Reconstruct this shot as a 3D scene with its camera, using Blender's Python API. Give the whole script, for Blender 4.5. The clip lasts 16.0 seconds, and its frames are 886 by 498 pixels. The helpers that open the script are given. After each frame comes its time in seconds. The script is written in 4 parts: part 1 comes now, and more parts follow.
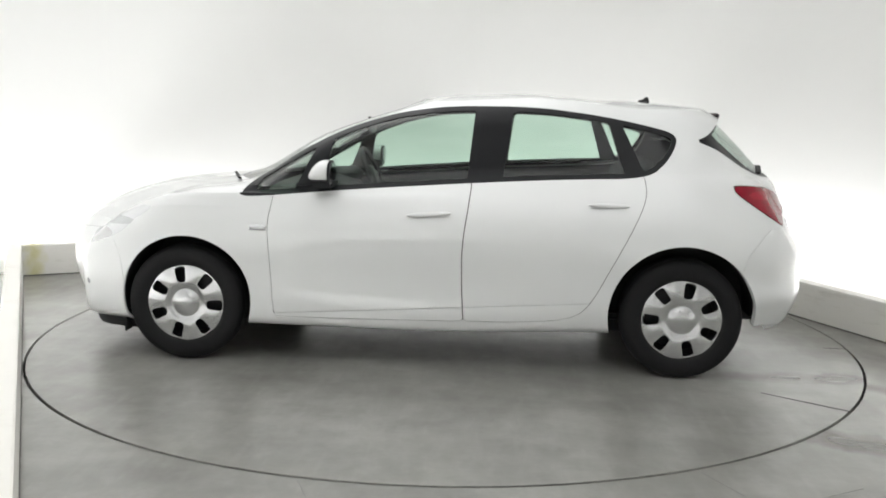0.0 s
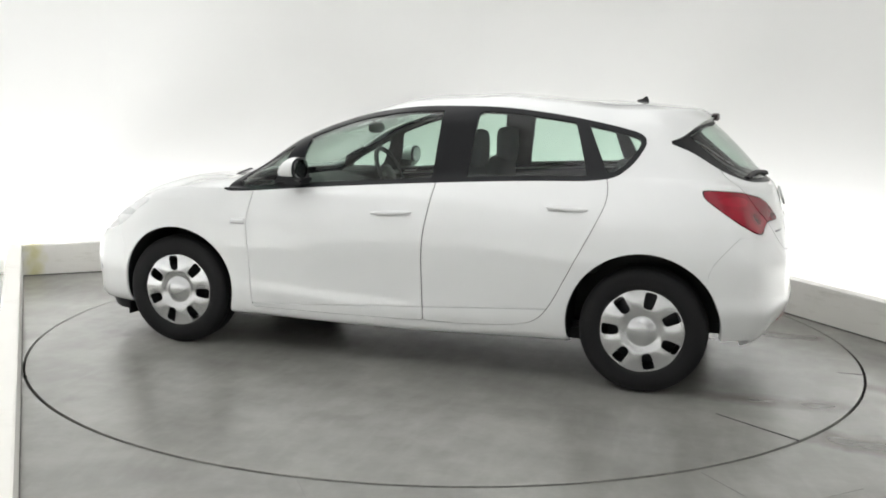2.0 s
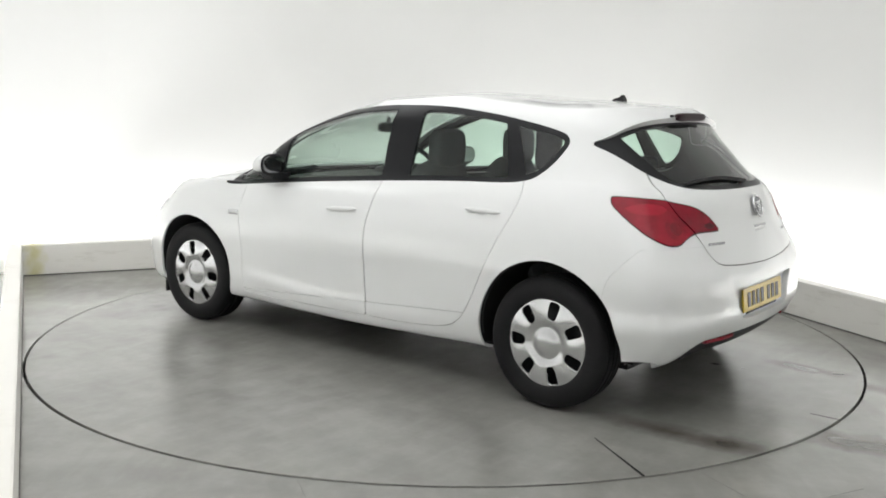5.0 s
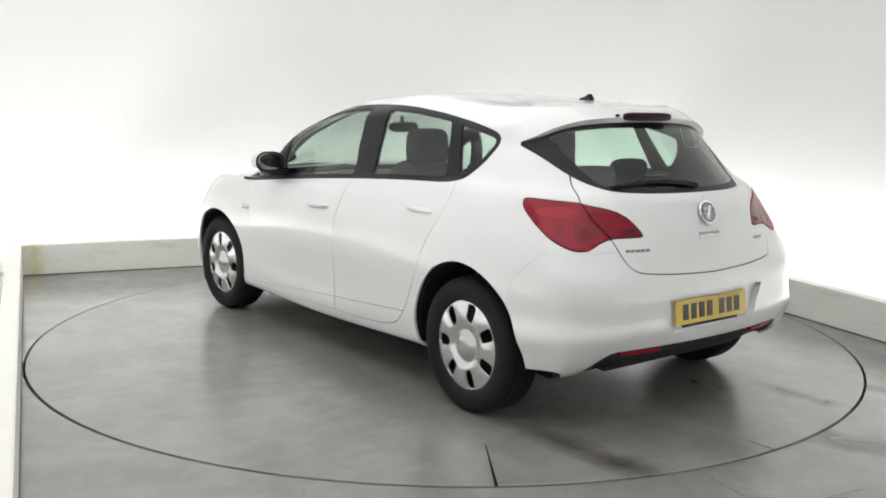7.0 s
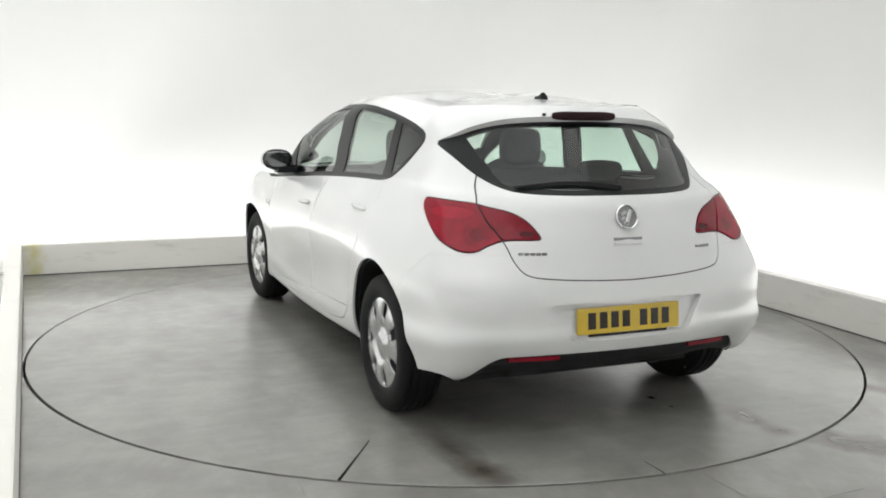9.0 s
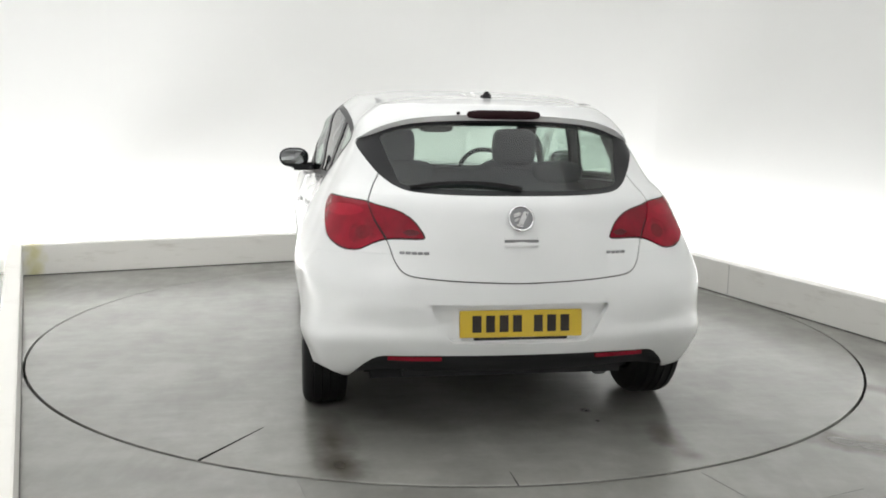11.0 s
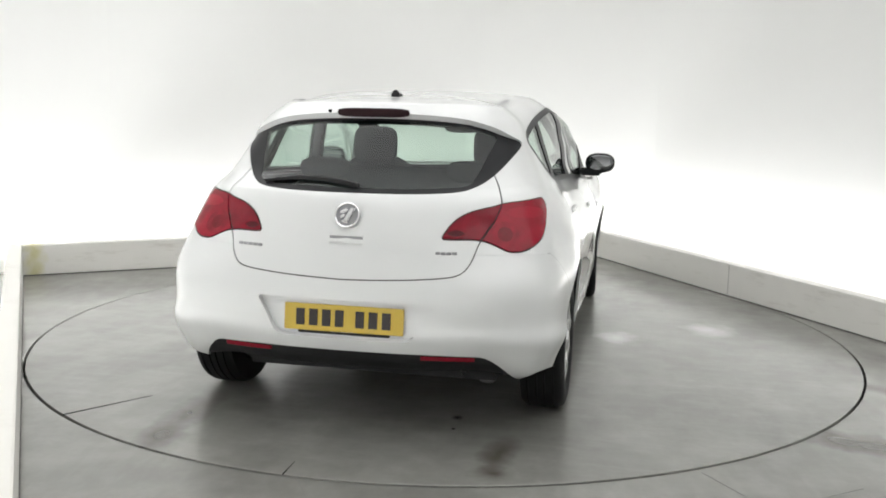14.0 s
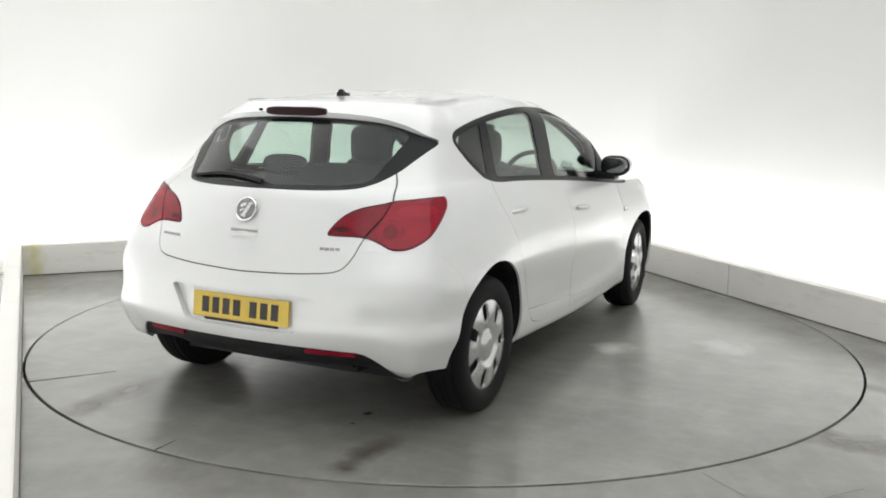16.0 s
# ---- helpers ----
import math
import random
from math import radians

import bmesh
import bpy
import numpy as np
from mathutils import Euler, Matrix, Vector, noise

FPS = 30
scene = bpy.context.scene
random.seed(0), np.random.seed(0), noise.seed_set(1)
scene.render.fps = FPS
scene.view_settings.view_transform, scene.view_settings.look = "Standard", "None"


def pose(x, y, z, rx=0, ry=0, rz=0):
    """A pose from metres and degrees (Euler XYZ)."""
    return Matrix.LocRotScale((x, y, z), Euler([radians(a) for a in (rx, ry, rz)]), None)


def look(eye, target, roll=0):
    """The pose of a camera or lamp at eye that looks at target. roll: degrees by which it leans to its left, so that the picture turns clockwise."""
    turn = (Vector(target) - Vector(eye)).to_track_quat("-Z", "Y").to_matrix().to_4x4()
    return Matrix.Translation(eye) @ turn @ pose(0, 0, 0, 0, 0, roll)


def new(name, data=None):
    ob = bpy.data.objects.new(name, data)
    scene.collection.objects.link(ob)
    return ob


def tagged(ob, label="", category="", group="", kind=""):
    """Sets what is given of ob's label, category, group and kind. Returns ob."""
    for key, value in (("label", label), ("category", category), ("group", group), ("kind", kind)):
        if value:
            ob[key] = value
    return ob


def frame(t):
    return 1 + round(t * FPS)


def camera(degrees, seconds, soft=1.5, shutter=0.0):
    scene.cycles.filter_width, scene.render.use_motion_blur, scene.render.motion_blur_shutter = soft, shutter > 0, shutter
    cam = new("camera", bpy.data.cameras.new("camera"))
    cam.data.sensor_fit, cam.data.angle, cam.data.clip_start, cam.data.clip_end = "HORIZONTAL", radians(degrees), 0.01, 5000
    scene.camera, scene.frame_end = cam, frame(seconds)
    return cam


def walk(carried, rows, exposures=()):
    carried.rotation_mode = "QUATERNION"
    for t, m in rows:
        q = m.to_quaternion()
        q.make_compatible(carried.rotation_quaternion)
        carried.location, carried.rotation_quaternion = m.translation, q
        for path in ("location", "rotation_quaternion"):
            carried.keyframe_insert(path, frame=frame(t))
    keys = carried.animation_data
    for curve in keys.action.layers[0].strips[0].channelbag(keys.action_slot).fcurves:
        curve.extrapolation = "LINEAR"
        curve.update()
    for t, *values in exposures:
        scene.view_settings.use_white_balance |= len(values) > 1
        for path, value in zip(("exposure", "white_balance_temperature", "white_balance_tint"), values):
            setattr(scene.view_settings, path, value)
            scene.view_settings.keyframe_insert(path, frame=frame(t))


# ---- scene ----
# ---- camera ----
EYE = Vector((0.0, -5.704, 1.408))
cam = camera(51.37, 16.0, soft=1.8)
_p, _t = radians(-0.201), radians(-8.882)
AIM = EYE + 5 * Vector((math.sin(_p) * math.cos(_t), math.cos(_p) * math.cos(_t), math.sin(_t)))
walk(cam, [(0, look(EYE, AIM, 1.009)), (16, look(EYE, AIM, 1.009))])
scene.view_settings.exposure = 0.0

# turntable heading of the car by time: nearly even, seven degrees a second clockwise
HEADING = [(0, 175.56), (2, 162.20), (4, 148.58), (6, 134.75), (8, 120.76), (10, 106.66), (12, 92.46), (14, 78.24), (16, 64.0)]
CAR_OFF = (0.032, 0.016)
TABLE_R = 2.435
FLOOR_Z = -0.003        # the deck stands a little proud of the floor


# ---- node materials ----
def nodes_of(name):
    m = bpy.data.materials.new(name)
    m.use_nodes = True
    t = m.node_tree
    return m, t, t.nodes["Principled BSDF"]


def setin(b, **kw):
    for k, v in kw.items():
        k = k.replace("_", " ")
        if isinstance(v, (tuple, list)) and len(v) == 3:
            v = (*v, 1)
        b.inputs[k].default_value = v


def noise_tex(t, scale, detail=4, rough=0.5, coords="Object", stretch=None):
    tc = t.nodes.new("ShaderNodeTexCoord")
    n = t.nodes.new("ShaderNodeTexNoise")
    n.inputs["Scale"].default_value, n.inputs["Detail"].default_value, n.inputs["Roughness"].default_value = scale, detail, rough
    if stretch:
        mp = t.nodes.new("ShaderNodeMapping")
        mp.inputs["Scale"].default_value = stretch
        t.links.new(tc.outputs[coords], mp.inputs[0])
        t.links.new(mp.outputs[0], n.inputs["Vector"])
    else:
        t.links.new(tc.outputs[coords], n.inputs["Vector"])
    return n.outputs["Fac"]


def ramp(t, fac, stops):
    r = t.nodes.new("ShaderNodeValToRGB")
    while len(r.color_ramp.elements) < len(stops):
        r.color_ramp.elements.new(0.5)
    for e, (p, c) in zip(r.color_ramp.elements, stops):
        e.position = p
        e.color = (*c, 1) if isinstance(c, (tuple, list)) else (c, c, c, 1)
    t.links.new(fac, r.inputs[0])
    return r.outputs[0]


def mix(t, fac, a, b, mode="MIX"):
    n = t.nodes.new("ShaderNodeMix")
    n.data_type, n.blend_type = "RGBA", mode
    for s, v in ((n.inputs[0], fac), (n.inputs[6], a), (n.inputs[7], b)):
        if hasattr(v, "links"):
            t.links.new(v, s)
        else:
            s.default_value = v if isinstance(v, float) else (*v, 1)
    return n.outputs[2]


def bump(t, b, fac, strength, dist=0.01):
    n = t.nodes.new("ShaderNodeBump")
    n.inputs["Strength"].default_value, n.inputs["Distance"].default_value = strength, dist
    t.links.new(fac, n.inputs["Height"])
    t.links.new(n.outputs[0], b.inputs["Normal"])


def plain(name, col, rough=0.5, metal=0.0, grain=60, var=0.12, bumps=0.0, **kw):
    m, t, b = nodes_of(name)
    f = noise_tex(t, grain)
    g = noise_tex(t, grain / 12, 2)
    c = mix(t, f, tuple(x * (1 - var) for x in col), tuple(min(1, x * (1 + var)) for x in col))
    c = mix(t, g, c, tuple(x * (1 - var / 2) for x in col))
    t.links.new(c, b.inputs["Base Color"])
    setin(b, Roughness=rough, Metallic=metal, **kw)
    if bumps:
        bump(t, b, f, bumps)
    return m


def part(name, bm, mat, parent=None, label="", smooth=35):
    me = bpy.data.meshes.new(name)
    bmesh.ops.recalc_face_normals(bm, faces=bm.faces)
    for e in bm.edges:
        e.smooth = len(e.link_faces) == 2 and e.calc_face_angle(0) < radians(smooth)
    for f in bm.faces:
        f.smooth = True
    bm.to_mesh(me)
    bm.free()
    me.materials.append(mat)
    ob = new(name, me)
    ob.parent = parent
    if label:
        tagged(ob, label)
    return ob


# ---- materials ----
def patch(t, cx, cy, rx, ry, turn=0.0, ragged=0.45, grain=5):
    """A soft oval on the floor with a ragged edge, one inside and nought outside."""
    tc = t.nodes.new("ShaderNodeTexCoord")
    mp = t.nodes.new("ShaderNodeMapping")
    mp.vector_type = "TEXTURE"
    mp.inputs["Location"].default_value, mp.inputs["Scale"].default_value = (cx, cy, 0), (2 * rx, 2 * ry, 2)
    mp.inputs["Rotation"].default_value = (0, 0, radians(turn))
    ln = t.nodes.new("ShaderNodeVectorMath")
    ln.operation = "LENGTH"
    ad = t.nodes.new("ShaderNodeMath")
    ad.operation = "MULTIPLY_ADD"
    ad.inputs[1].default_value = ragged
    t.links.new(tc.outputs["Object"], mp.inputs[0])
    t.links.new(mp.outputs[0], ln.inputs[0])
    t.links.new(noise_tex(t, grain, 3, 0.5), ad.inputs[0])
    t.links.new(ln.outputs["Value"], ad.inputs[2])
    return ramp(t, ad.outputs[0], [(0.5 * ragged + 0.05, 1.0), (0.5 * ragged + 0.56, 0.0)])


def floor_paint(name, stains, pale, dark):
    """Worn grey floor paint, half glossy, with scuffs, pale patches, damp stains and spots."""
    m, t, b = nodes_of(name)
    big = ramp(t, noise_tex(t, 0.8, 3, 0.5), [(0.25, (0.188, 0.187, 0.170)), (0.75, (0.226, 0.225, 0.205))])
    streak = noise_tex(t, 1.0, 4, 0.55, stretch=(0.9, 3.2, 1))
    col = mix(t, ramp(t, streak, [(0.35, 0.0), (0.8, 0.50)]), big, (0.300, 0.298, 0.272))
    wear = noise_tex(t, 3.0, 3, 0.55, stretch=(1, 2.0, 1))
    col = mix(t, ramp(t, wear, [(0.50, 0.0), (0.85, 0.30)]), col, (0.14, 0.137, 0.124))
    col = mix(t, ramp(t, noise_tex(t, 5, 3, 0.5, stretch=(2.0, 1, 1)), [(0.42, 0.0), (0.90, 0.30)]), col, (0.38, 0.378, 0.36))
    scuff = noise_tex(t, 3.0, 3, 0.5, stretch=(6.0, 1, 1))
    col = mix(t, ramp(t, scuff, [(0.55, 0.0), (0.95, 0.20)]), col, (0.40, 0.398, 0.38))
    cloud = noise_tex(t, 1.5, 5, 0.6)
    col = mix(t, ramp(t, cloud, [(0.46, 0.0), (0.74, 0.38)]), col, (0.42, 0.415, 0.39))
    col = mix(t, ramp(t, noise_tex(t, 1.9, 5, 0.6, stretch=(1, 1.4, 1)), [(0.50, 0.0), (0.78, 0.34)]), col, (0.115, 0.112, 0.10))
    fine = noise_tex(t, 38, 3, 0.5)
    col = mix(t, ramp(t, fine, [(0.2, 0.0), (0.8, 0.16)]), col, (0.16, 0.158, 0.15))
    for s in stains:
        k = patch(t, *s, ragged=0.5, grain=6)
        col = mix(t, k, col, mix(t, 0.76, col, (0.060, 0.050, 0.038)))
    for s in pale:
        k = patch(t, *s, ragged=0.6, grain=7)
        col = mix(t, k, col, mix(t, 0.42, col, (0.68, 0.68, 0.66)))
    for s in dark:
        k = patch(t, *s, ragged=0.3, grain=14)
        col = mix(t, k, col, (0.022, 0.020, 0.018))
    t.links.new(col, b.inputs["Base Color"])
    setin(b, Roughness=0.26, Specular_IOR_Level=1.0)
    return m


# the floor's two pale patches by the kerbs paint in the lit walls' reflection
FLOOR = floor_paint("grey_floor_paint", [(1.74, -1.86, 0.24, 0.13, -30), (1.95, -1.98, 0.34, 0.14, -25), (2.3, -1.2, 0.3, 0.08, -60), (2.25, 0.75, 0.30, 0.05, -66)], [(2.05, 1.2, 0.3, 0.16, -60), (-2.1, -0.9, 0.25, 0.7, 25)], [])
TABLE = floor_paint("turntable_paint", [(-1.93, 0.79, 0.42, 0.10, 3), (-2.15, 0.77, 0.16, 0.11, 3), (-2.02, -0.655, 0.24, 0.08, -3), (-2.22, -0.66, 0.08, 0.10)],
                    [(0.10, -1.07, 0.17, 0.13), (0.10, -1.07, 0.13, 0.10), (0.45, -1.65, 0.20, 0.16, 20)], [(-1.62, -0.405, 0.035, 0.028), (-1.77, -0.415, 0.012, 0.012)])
WALL = plain("white_wall_paint", (0.80, 0.80, 0.785), 0.85, grain=3, var=0.015)
KERB = plain("kerb_paint", (0.80, 0.785, 0.745), 0.6, grain=5, var=0.06)
_t = KERB.node_tree
_b = _t.nodes["Principled BSDF"]
_c = _b.inputs["Base Color"].links[0].from_socket
_c = mix(_t, ramp(_t, noise_tex(_t, 2.6, 6, 0.7, stretch=(1, 1, 5)), [(0.56, 0.0), (0.78, 0.5)]), _c, (0.46, 0.43, 0.37))
_t.links.new(_c, _b.inputs["Base Color"])
KERB_MARKED = KERB.copy()
KERB_MARKED.name = "kerb_paint_marked"
_t = KERB_MARKED.node_tree
_b = _t.nodes["Principled BSDF"]
_c = _b.inputs["Base Color"].links[0].from_socket
_t.links.new(mix(_t, patch(_t, -3.31, 1.57, 0.09, 0.09, ragged=0.7, grain=14), _c, (0.64, 0.61, 0.36)), _b.inputs["Base Color"])
JOINTGREY = plain("joint_grey", (0.48, 0.47, 0.44), 0.8)
SCORE = plain("scored_paint", (0.15, 0.148, 0.136), 0.7, var=0.2)
DIRT = plain("dirt_line", (0.10, 0.096, 0.086), 0.9, grain=14, var=0.5)
GAPDARK = plain("dark_gap", (0.012, 0.012, 0.012), 0.95, Specular_IOR_Level=0.05)

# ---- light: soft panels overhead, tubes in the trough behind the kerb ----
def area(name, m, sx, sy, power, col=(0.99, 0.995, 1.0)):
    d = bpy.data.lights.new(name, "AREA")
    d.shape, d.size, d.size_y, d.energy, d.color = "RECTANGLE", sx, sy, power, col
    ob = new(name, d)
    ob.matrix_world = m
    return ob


w = bpy.data.worlds.new("world")
w.use_nodes = True
w.node_tree.nodes["Background"].inputs[0].default_value = (0.9, 0.95, 1, 1)
w.node_tree.nodes["Background"].inputs[1].default_value = 0.1
scene.world = w


def quad_prism(name, pts, z0, z1, mat, bevel=0.0):
    bm = bmesh.new()
    lo = [bm.verts.new((x, y, z0)) for x, y in pts]
    hi = [bm.verts.new((x, y, z1)) for x, y in pts]
    bm.faces.new(lo[::-1])
    bm.faces.new(hi)
    for i in range(len(pts)):
        j = (i + 1) % len(pts)
        bm.faces.new((lo[i], lo[j], hi[j], hi[i]))
    if bevel:
        bmesh.ops.bevel(bm, geom=bm.edges[:], offset=bevel, segments=2, affect="EDGES")
    return part(name, bm, mat)


# ---- the room: kerb lines on the floor, walls set back behind a light trough ----
A = Vector((-3.383, 1.53))          # kerb corners
B = Vector((1.191, 3.616))
RD = Vector((0.381, -0.925))        # along the right-hand kerb, towards the viewer
LD = Vector((0.413, -0.911))
C, D = B + RD * 9.6, A + LD * 10.6
BACK, TROUGH, CEIL = 0.10, 0.55, 3.3


def off(p, q, d):
    """The line p-q moved d metres out of the room."""
    n = Vector(((q - p).y, -(q - p).x)).normalized()
    return p - n * d if n.dot(Vector((0, -1)) - p) > 0 else p + n * d


def meet(p, d, q, e):
    k = ((q - p).x * e.y - (q - p).y * e.x) / (d.x * e.y - d.y * e.x)
    return p + d * k


def outline(d):
    ab, bc, ad = (off(A, B, d), B - A), (off(B, C, d), RD), (off(A, D, d), LD)
    a = meet(*ab, *ad)
    b = meet(*ab, *bc)
    c = bc[0] + RD * 10.2
    e = ad[0] + LD * 11.0
    return a, b, c, e


K0, K1, W0, W1 = outline(0), outline(BACK), outline(TROUGH), outline(TROUGH + 0.15)
ROUND = 1.3


def build_room():
    # one floor sheet with a round opening for the turntable
    bm = bmesh.new()
    n = 128
    inner = [bm.verts.new(((TABLE_R + 0.010) * math.cos(2 * math.pi * i / n), (TABLE_R + 0.010) * math.sin(2 * math.pi * i / n), FLOOR_Z)) for i in range(n)]
    low = [bm.verts.new((v.co.x, v.co.y, -0.08)) for v in inner]
    outer = [bm.verts.new((14 * math.cos(2 * math.pi * i / n), 14 * math.sin(2 * math.pi * i / n), FLOOR_Z)) for i in range(n)]
    for i in range(n):
        j = (i + 1) % n
        bm.faces.new((inner[i], outer[i], outer[j], inner[j]))
        bm.faces.new((low[i], inner[i], inner[j], low[j]))
    f = part("floor", bm, FLOOR)
    tagged(f, "grey painted concrete floor with damp stains", "floor", kind="structure")
    bm = bmesh.new()
    bmesh.ops.create_circle(bm, cap_ends=True, radius=TABLE_R * 1.02, segments=96)
    bmesh.ops.translate(bm, verts=bm.verts, vec=(0, 0, -0.075))
    tagged(part("turntable_pit", bm, GAPDARK), "dark pit under the turntable", "floor", kind="structure")
    names = (("back", 0, 1), ("right", 1, 2), ("front", 2, 3), ("left", 3, 0))
    for nm, i, j in names:
        p, q, po, qo = W0[i].copy(), W0[j].copy(), W1[i], W1[j]
        d = (q - p).normalized()
        if i in (0, 1):
            p += d * ROUND
        if j in (0, 1):
            q -= d * ROUND
        wl = quad_prism("wall_" + nm, [p, q, qo, po], -0.02, CEIL, WALL)
        tagged(wl, "plain white studio wall washed with light", "wall", kind="structure")
        kb = quad_prism("kerb_" + nm, [K0[i], K0[j], K1[j], K1[i]], -0.01, 0.245, KERB_MARKED if nm == "back" else KERB, 0.006)
        tagged(kb, "low off-white painted kerb along the wall", "kerb", kind="structure")
        e = (K0[j] - K0[i]).normalized()
        n = Vector((-e.y, e.x))
        n = n if n.dot(K0[i] - K1[i]) > 0 else -n
        jt = quad_prism("kerb_joint_" + nm, [K0[i] + n * 0.005, K0[j] + n * 0.005, K0[j], K0[i]], -0.006, 0.004, DIRT)
        tagged(jt, "dark joint line at the foot of the kerb", "joint", kind="structure")
    # the walls meet in coved corners
    for i in (0, 1):
        P, d1, d2 = W0[i], (W0[i - 1] - W0[i]).normalized(), (W0[i + 1] - W0[i]).normalized()
        half_ang = d1.angle(d2) / 2
        rad = ROUND * math.tan(half_ang)
        cen = P + (d1 + d2).normalized() * (rad / math.sin(half_ang))
        a0 = math.atan2(*(P + d1 * ROUND - cen).yx)
        da = (math.atan2(*(P + d2 * ROUND - cen).yx) - a0 + math.pi) % (2 * math.pi) - math.pi
        arc = [cen + rad * Vector((math.cos(a0 + da * k / 32), math.sin(a0 + da * k / 32))) for k in range(33)]
        cv = quad_prism("wall_corner_%d" % (i + 1), arc + [W1[i]], -0.02, CEIL, WALL)
        tagged(cv, "white rounded studio wall corner", "wall", kind="structure")
    c = quad_prism("ceiling", [W1[0], W1[1], W1[2], W1[3]], CEIL, CEIL + 0.1, WALL)
    tagged(c, "white studio ceiling", "ceiling", kind="structure")


build_room()
# a butt joint between two kerb boards
_e = Vector((RD.x, RD.y))
_n = Vector((-_e.y, _e.x))
_n = _n if _n.dot(-Vector((2.2, 1.27))) > 0 else -_n
_k = meet(B, RD, Vector((0, -5.704)), Vector((0.3085, 0.99)))
tagged(quad_prism("kerb_board_joint", [_k - _e * 0.003, _k + _e * 0.003, _k + _e * 0.003 + _n * 0.002, _k - _e * 0.003 + _n * 0.002], 0.008, 0.240, JOINTGREY), "thin grey butt joint between kerb boards", "joint", kind="structure")
# tubes lie in the trough behind each kerb and wash the wall
# the front run (2, 3) is unseen, added to fill the near faces
for i, j, p in ((0, 1, 6.8), (1, 2, 8.7), (2, 3, 7.6), (3, 0, 9.8)):
    T0, T1 = outline(BACK + 0.16)[i], outline(BACK + 0.16)[j]
    mid = (T0 + T1) / 2
    ang = math.degrees(math.atan2((T1 - T0).y, (T1 - T0).x))
    area("trough_light", pose(mid.x, mid.y, 0.10, 180, 0, ang), (T1 - T0).length - 0.3, 0.10, p * ((T1 - T0).length - 0.3))
# one wide stretched light panel under the ceiling, unseen, inferred from the soft top light
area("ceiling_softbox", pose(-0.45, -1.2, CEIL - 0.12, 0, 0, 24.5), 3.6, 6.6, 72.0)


def strip(p0, p1, wd, z):
    """A narrow flat bar that tapers off at its far end."""
    bm = bmesh.new()
    a, b = Vector((*p0, z)), Vector((*p1, z))
    n = Vector((-(b - a).y, (b - a).x, 0)).normalized() * wd / 2
    d = Vector((0, 0, -0.004))
    top = [bm.verts.new(v) for v in (a - n, a + n, b + n * 0.3, b - n * 0.3)]
    low = [bm.verts.new(v.co + d) for v in top]
    bm.faces.new(top)
    for i in range(4):
        j = (i + 1) % 4
        bm.faces.new((top[i], top[j], low[j], low[i]))
    return bm


for p0, p1, wd in (((-0.545, -2.40), (-0.44, -2.70), 0.004), ((1.02, -2.25), (1.30, -2.86), 0.003), ((1.60, -2.38), (1.20, -2.58), 0.003)):
    tagged(part("floor_joint", strip(p0, p1, wd * 0.7, FLOOR_Z + 0.0012), SCORE), "thin dark joint line in the painted floor", "floor", kind="structure")


def build_turntable():
    bm = bmesh.new()
    n = 144
    rim = 0.0025
    r0, r1 = TABLE_R - 0.004, TABLE_R - 0.004 - rim
    c = bm.verts.new((0, 0, 0.0))
    rings = []
    for r, z in ((0.8, 0), (1.7, 0), (r1, 0), (r0, -rim), (r0, -0.05)):
        rings.append([bm.verts.new((r * math.cos(2 * math.pi * i / n), r * math.sin(2 * math.pi * i / n), z)) for i in range(n)])
    for i in range(n):
        j = (i + 1) % n
        bm.faces.new((c, rings[0][i], rings[0][j]))
        for a, b in zip(rings, rings[1:]):
            bm.faces.new((a[i], b[i], b[j], a[j]))
    root = new("turntable")
    tagged(root, "round grey painted vehicle turntable flush with the floor", "turntable")
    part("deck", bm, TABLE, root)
    for p0, p1, wd in (((-2.040, 1.322), (-1.69, 1.082), 0.013), ((-2.428, 0.118), (-2.30, 0.120), 0.005)):
        part("deck_joint", strip(p0, p1, wd, 0.0012), GAPDARK, root, "thin dark joint in the deck plates")
    return root


turntable = build_turntable()
# ---- the car's skin: a half shell lofted over rings, cut into panels ----
def ring(xr, rb, yr, xs, ws, wm, wf, xfs, yf, fb, xf, zr, zs, zm, zf, zn):
    """Half of a level line round the car, from the middle of the tail to the middle of the nose, twelve nodes."""
    def corner(a, b, c):
        mid = (np.array(a) + np.array(b)) / 2
        return mid + 0.42 * (np.array(c) - mid)
    p = [(xr, 0, zr), (xr + 0.22 * rb, 0.5 * yr, zr), (xr + rb, yr, zr), None, (xs, ws, zs)]
    for k in (0.25, 0.5, 0.75):
        w = (ws + (wm - ws) * k * 2) if k <= 0.5 else (wm + (wf - wm) * (k * 2 - 1))
        w += 0.25 * (wm - (ws + wf) / 2) * (k != 0.5)
        z = (zs + (zm - zs) * k * 2) if k <= 0.5 else (zm + (zf - zm) * (k * 2 - 1))
        p.append((xs + (xfs - xs) * k, w, z))
    p += [(xfs, wf, zf), None, (xf - fb, yf, zn), (xf - 0.22 * fb, 0.5 * yf, zn), (xf, 0, zn)]
    p[3] = corner(p[2], p[4], (p[2][0], p[4][1], (p[2][2] + p[4][2]) / 2))
    p[9] = corner(p[10], p[8], (p[10][0], p[8][1], (p[10][2] + p[8][2]) / 2))
    return np.array([np.array(q, float) for q in p])


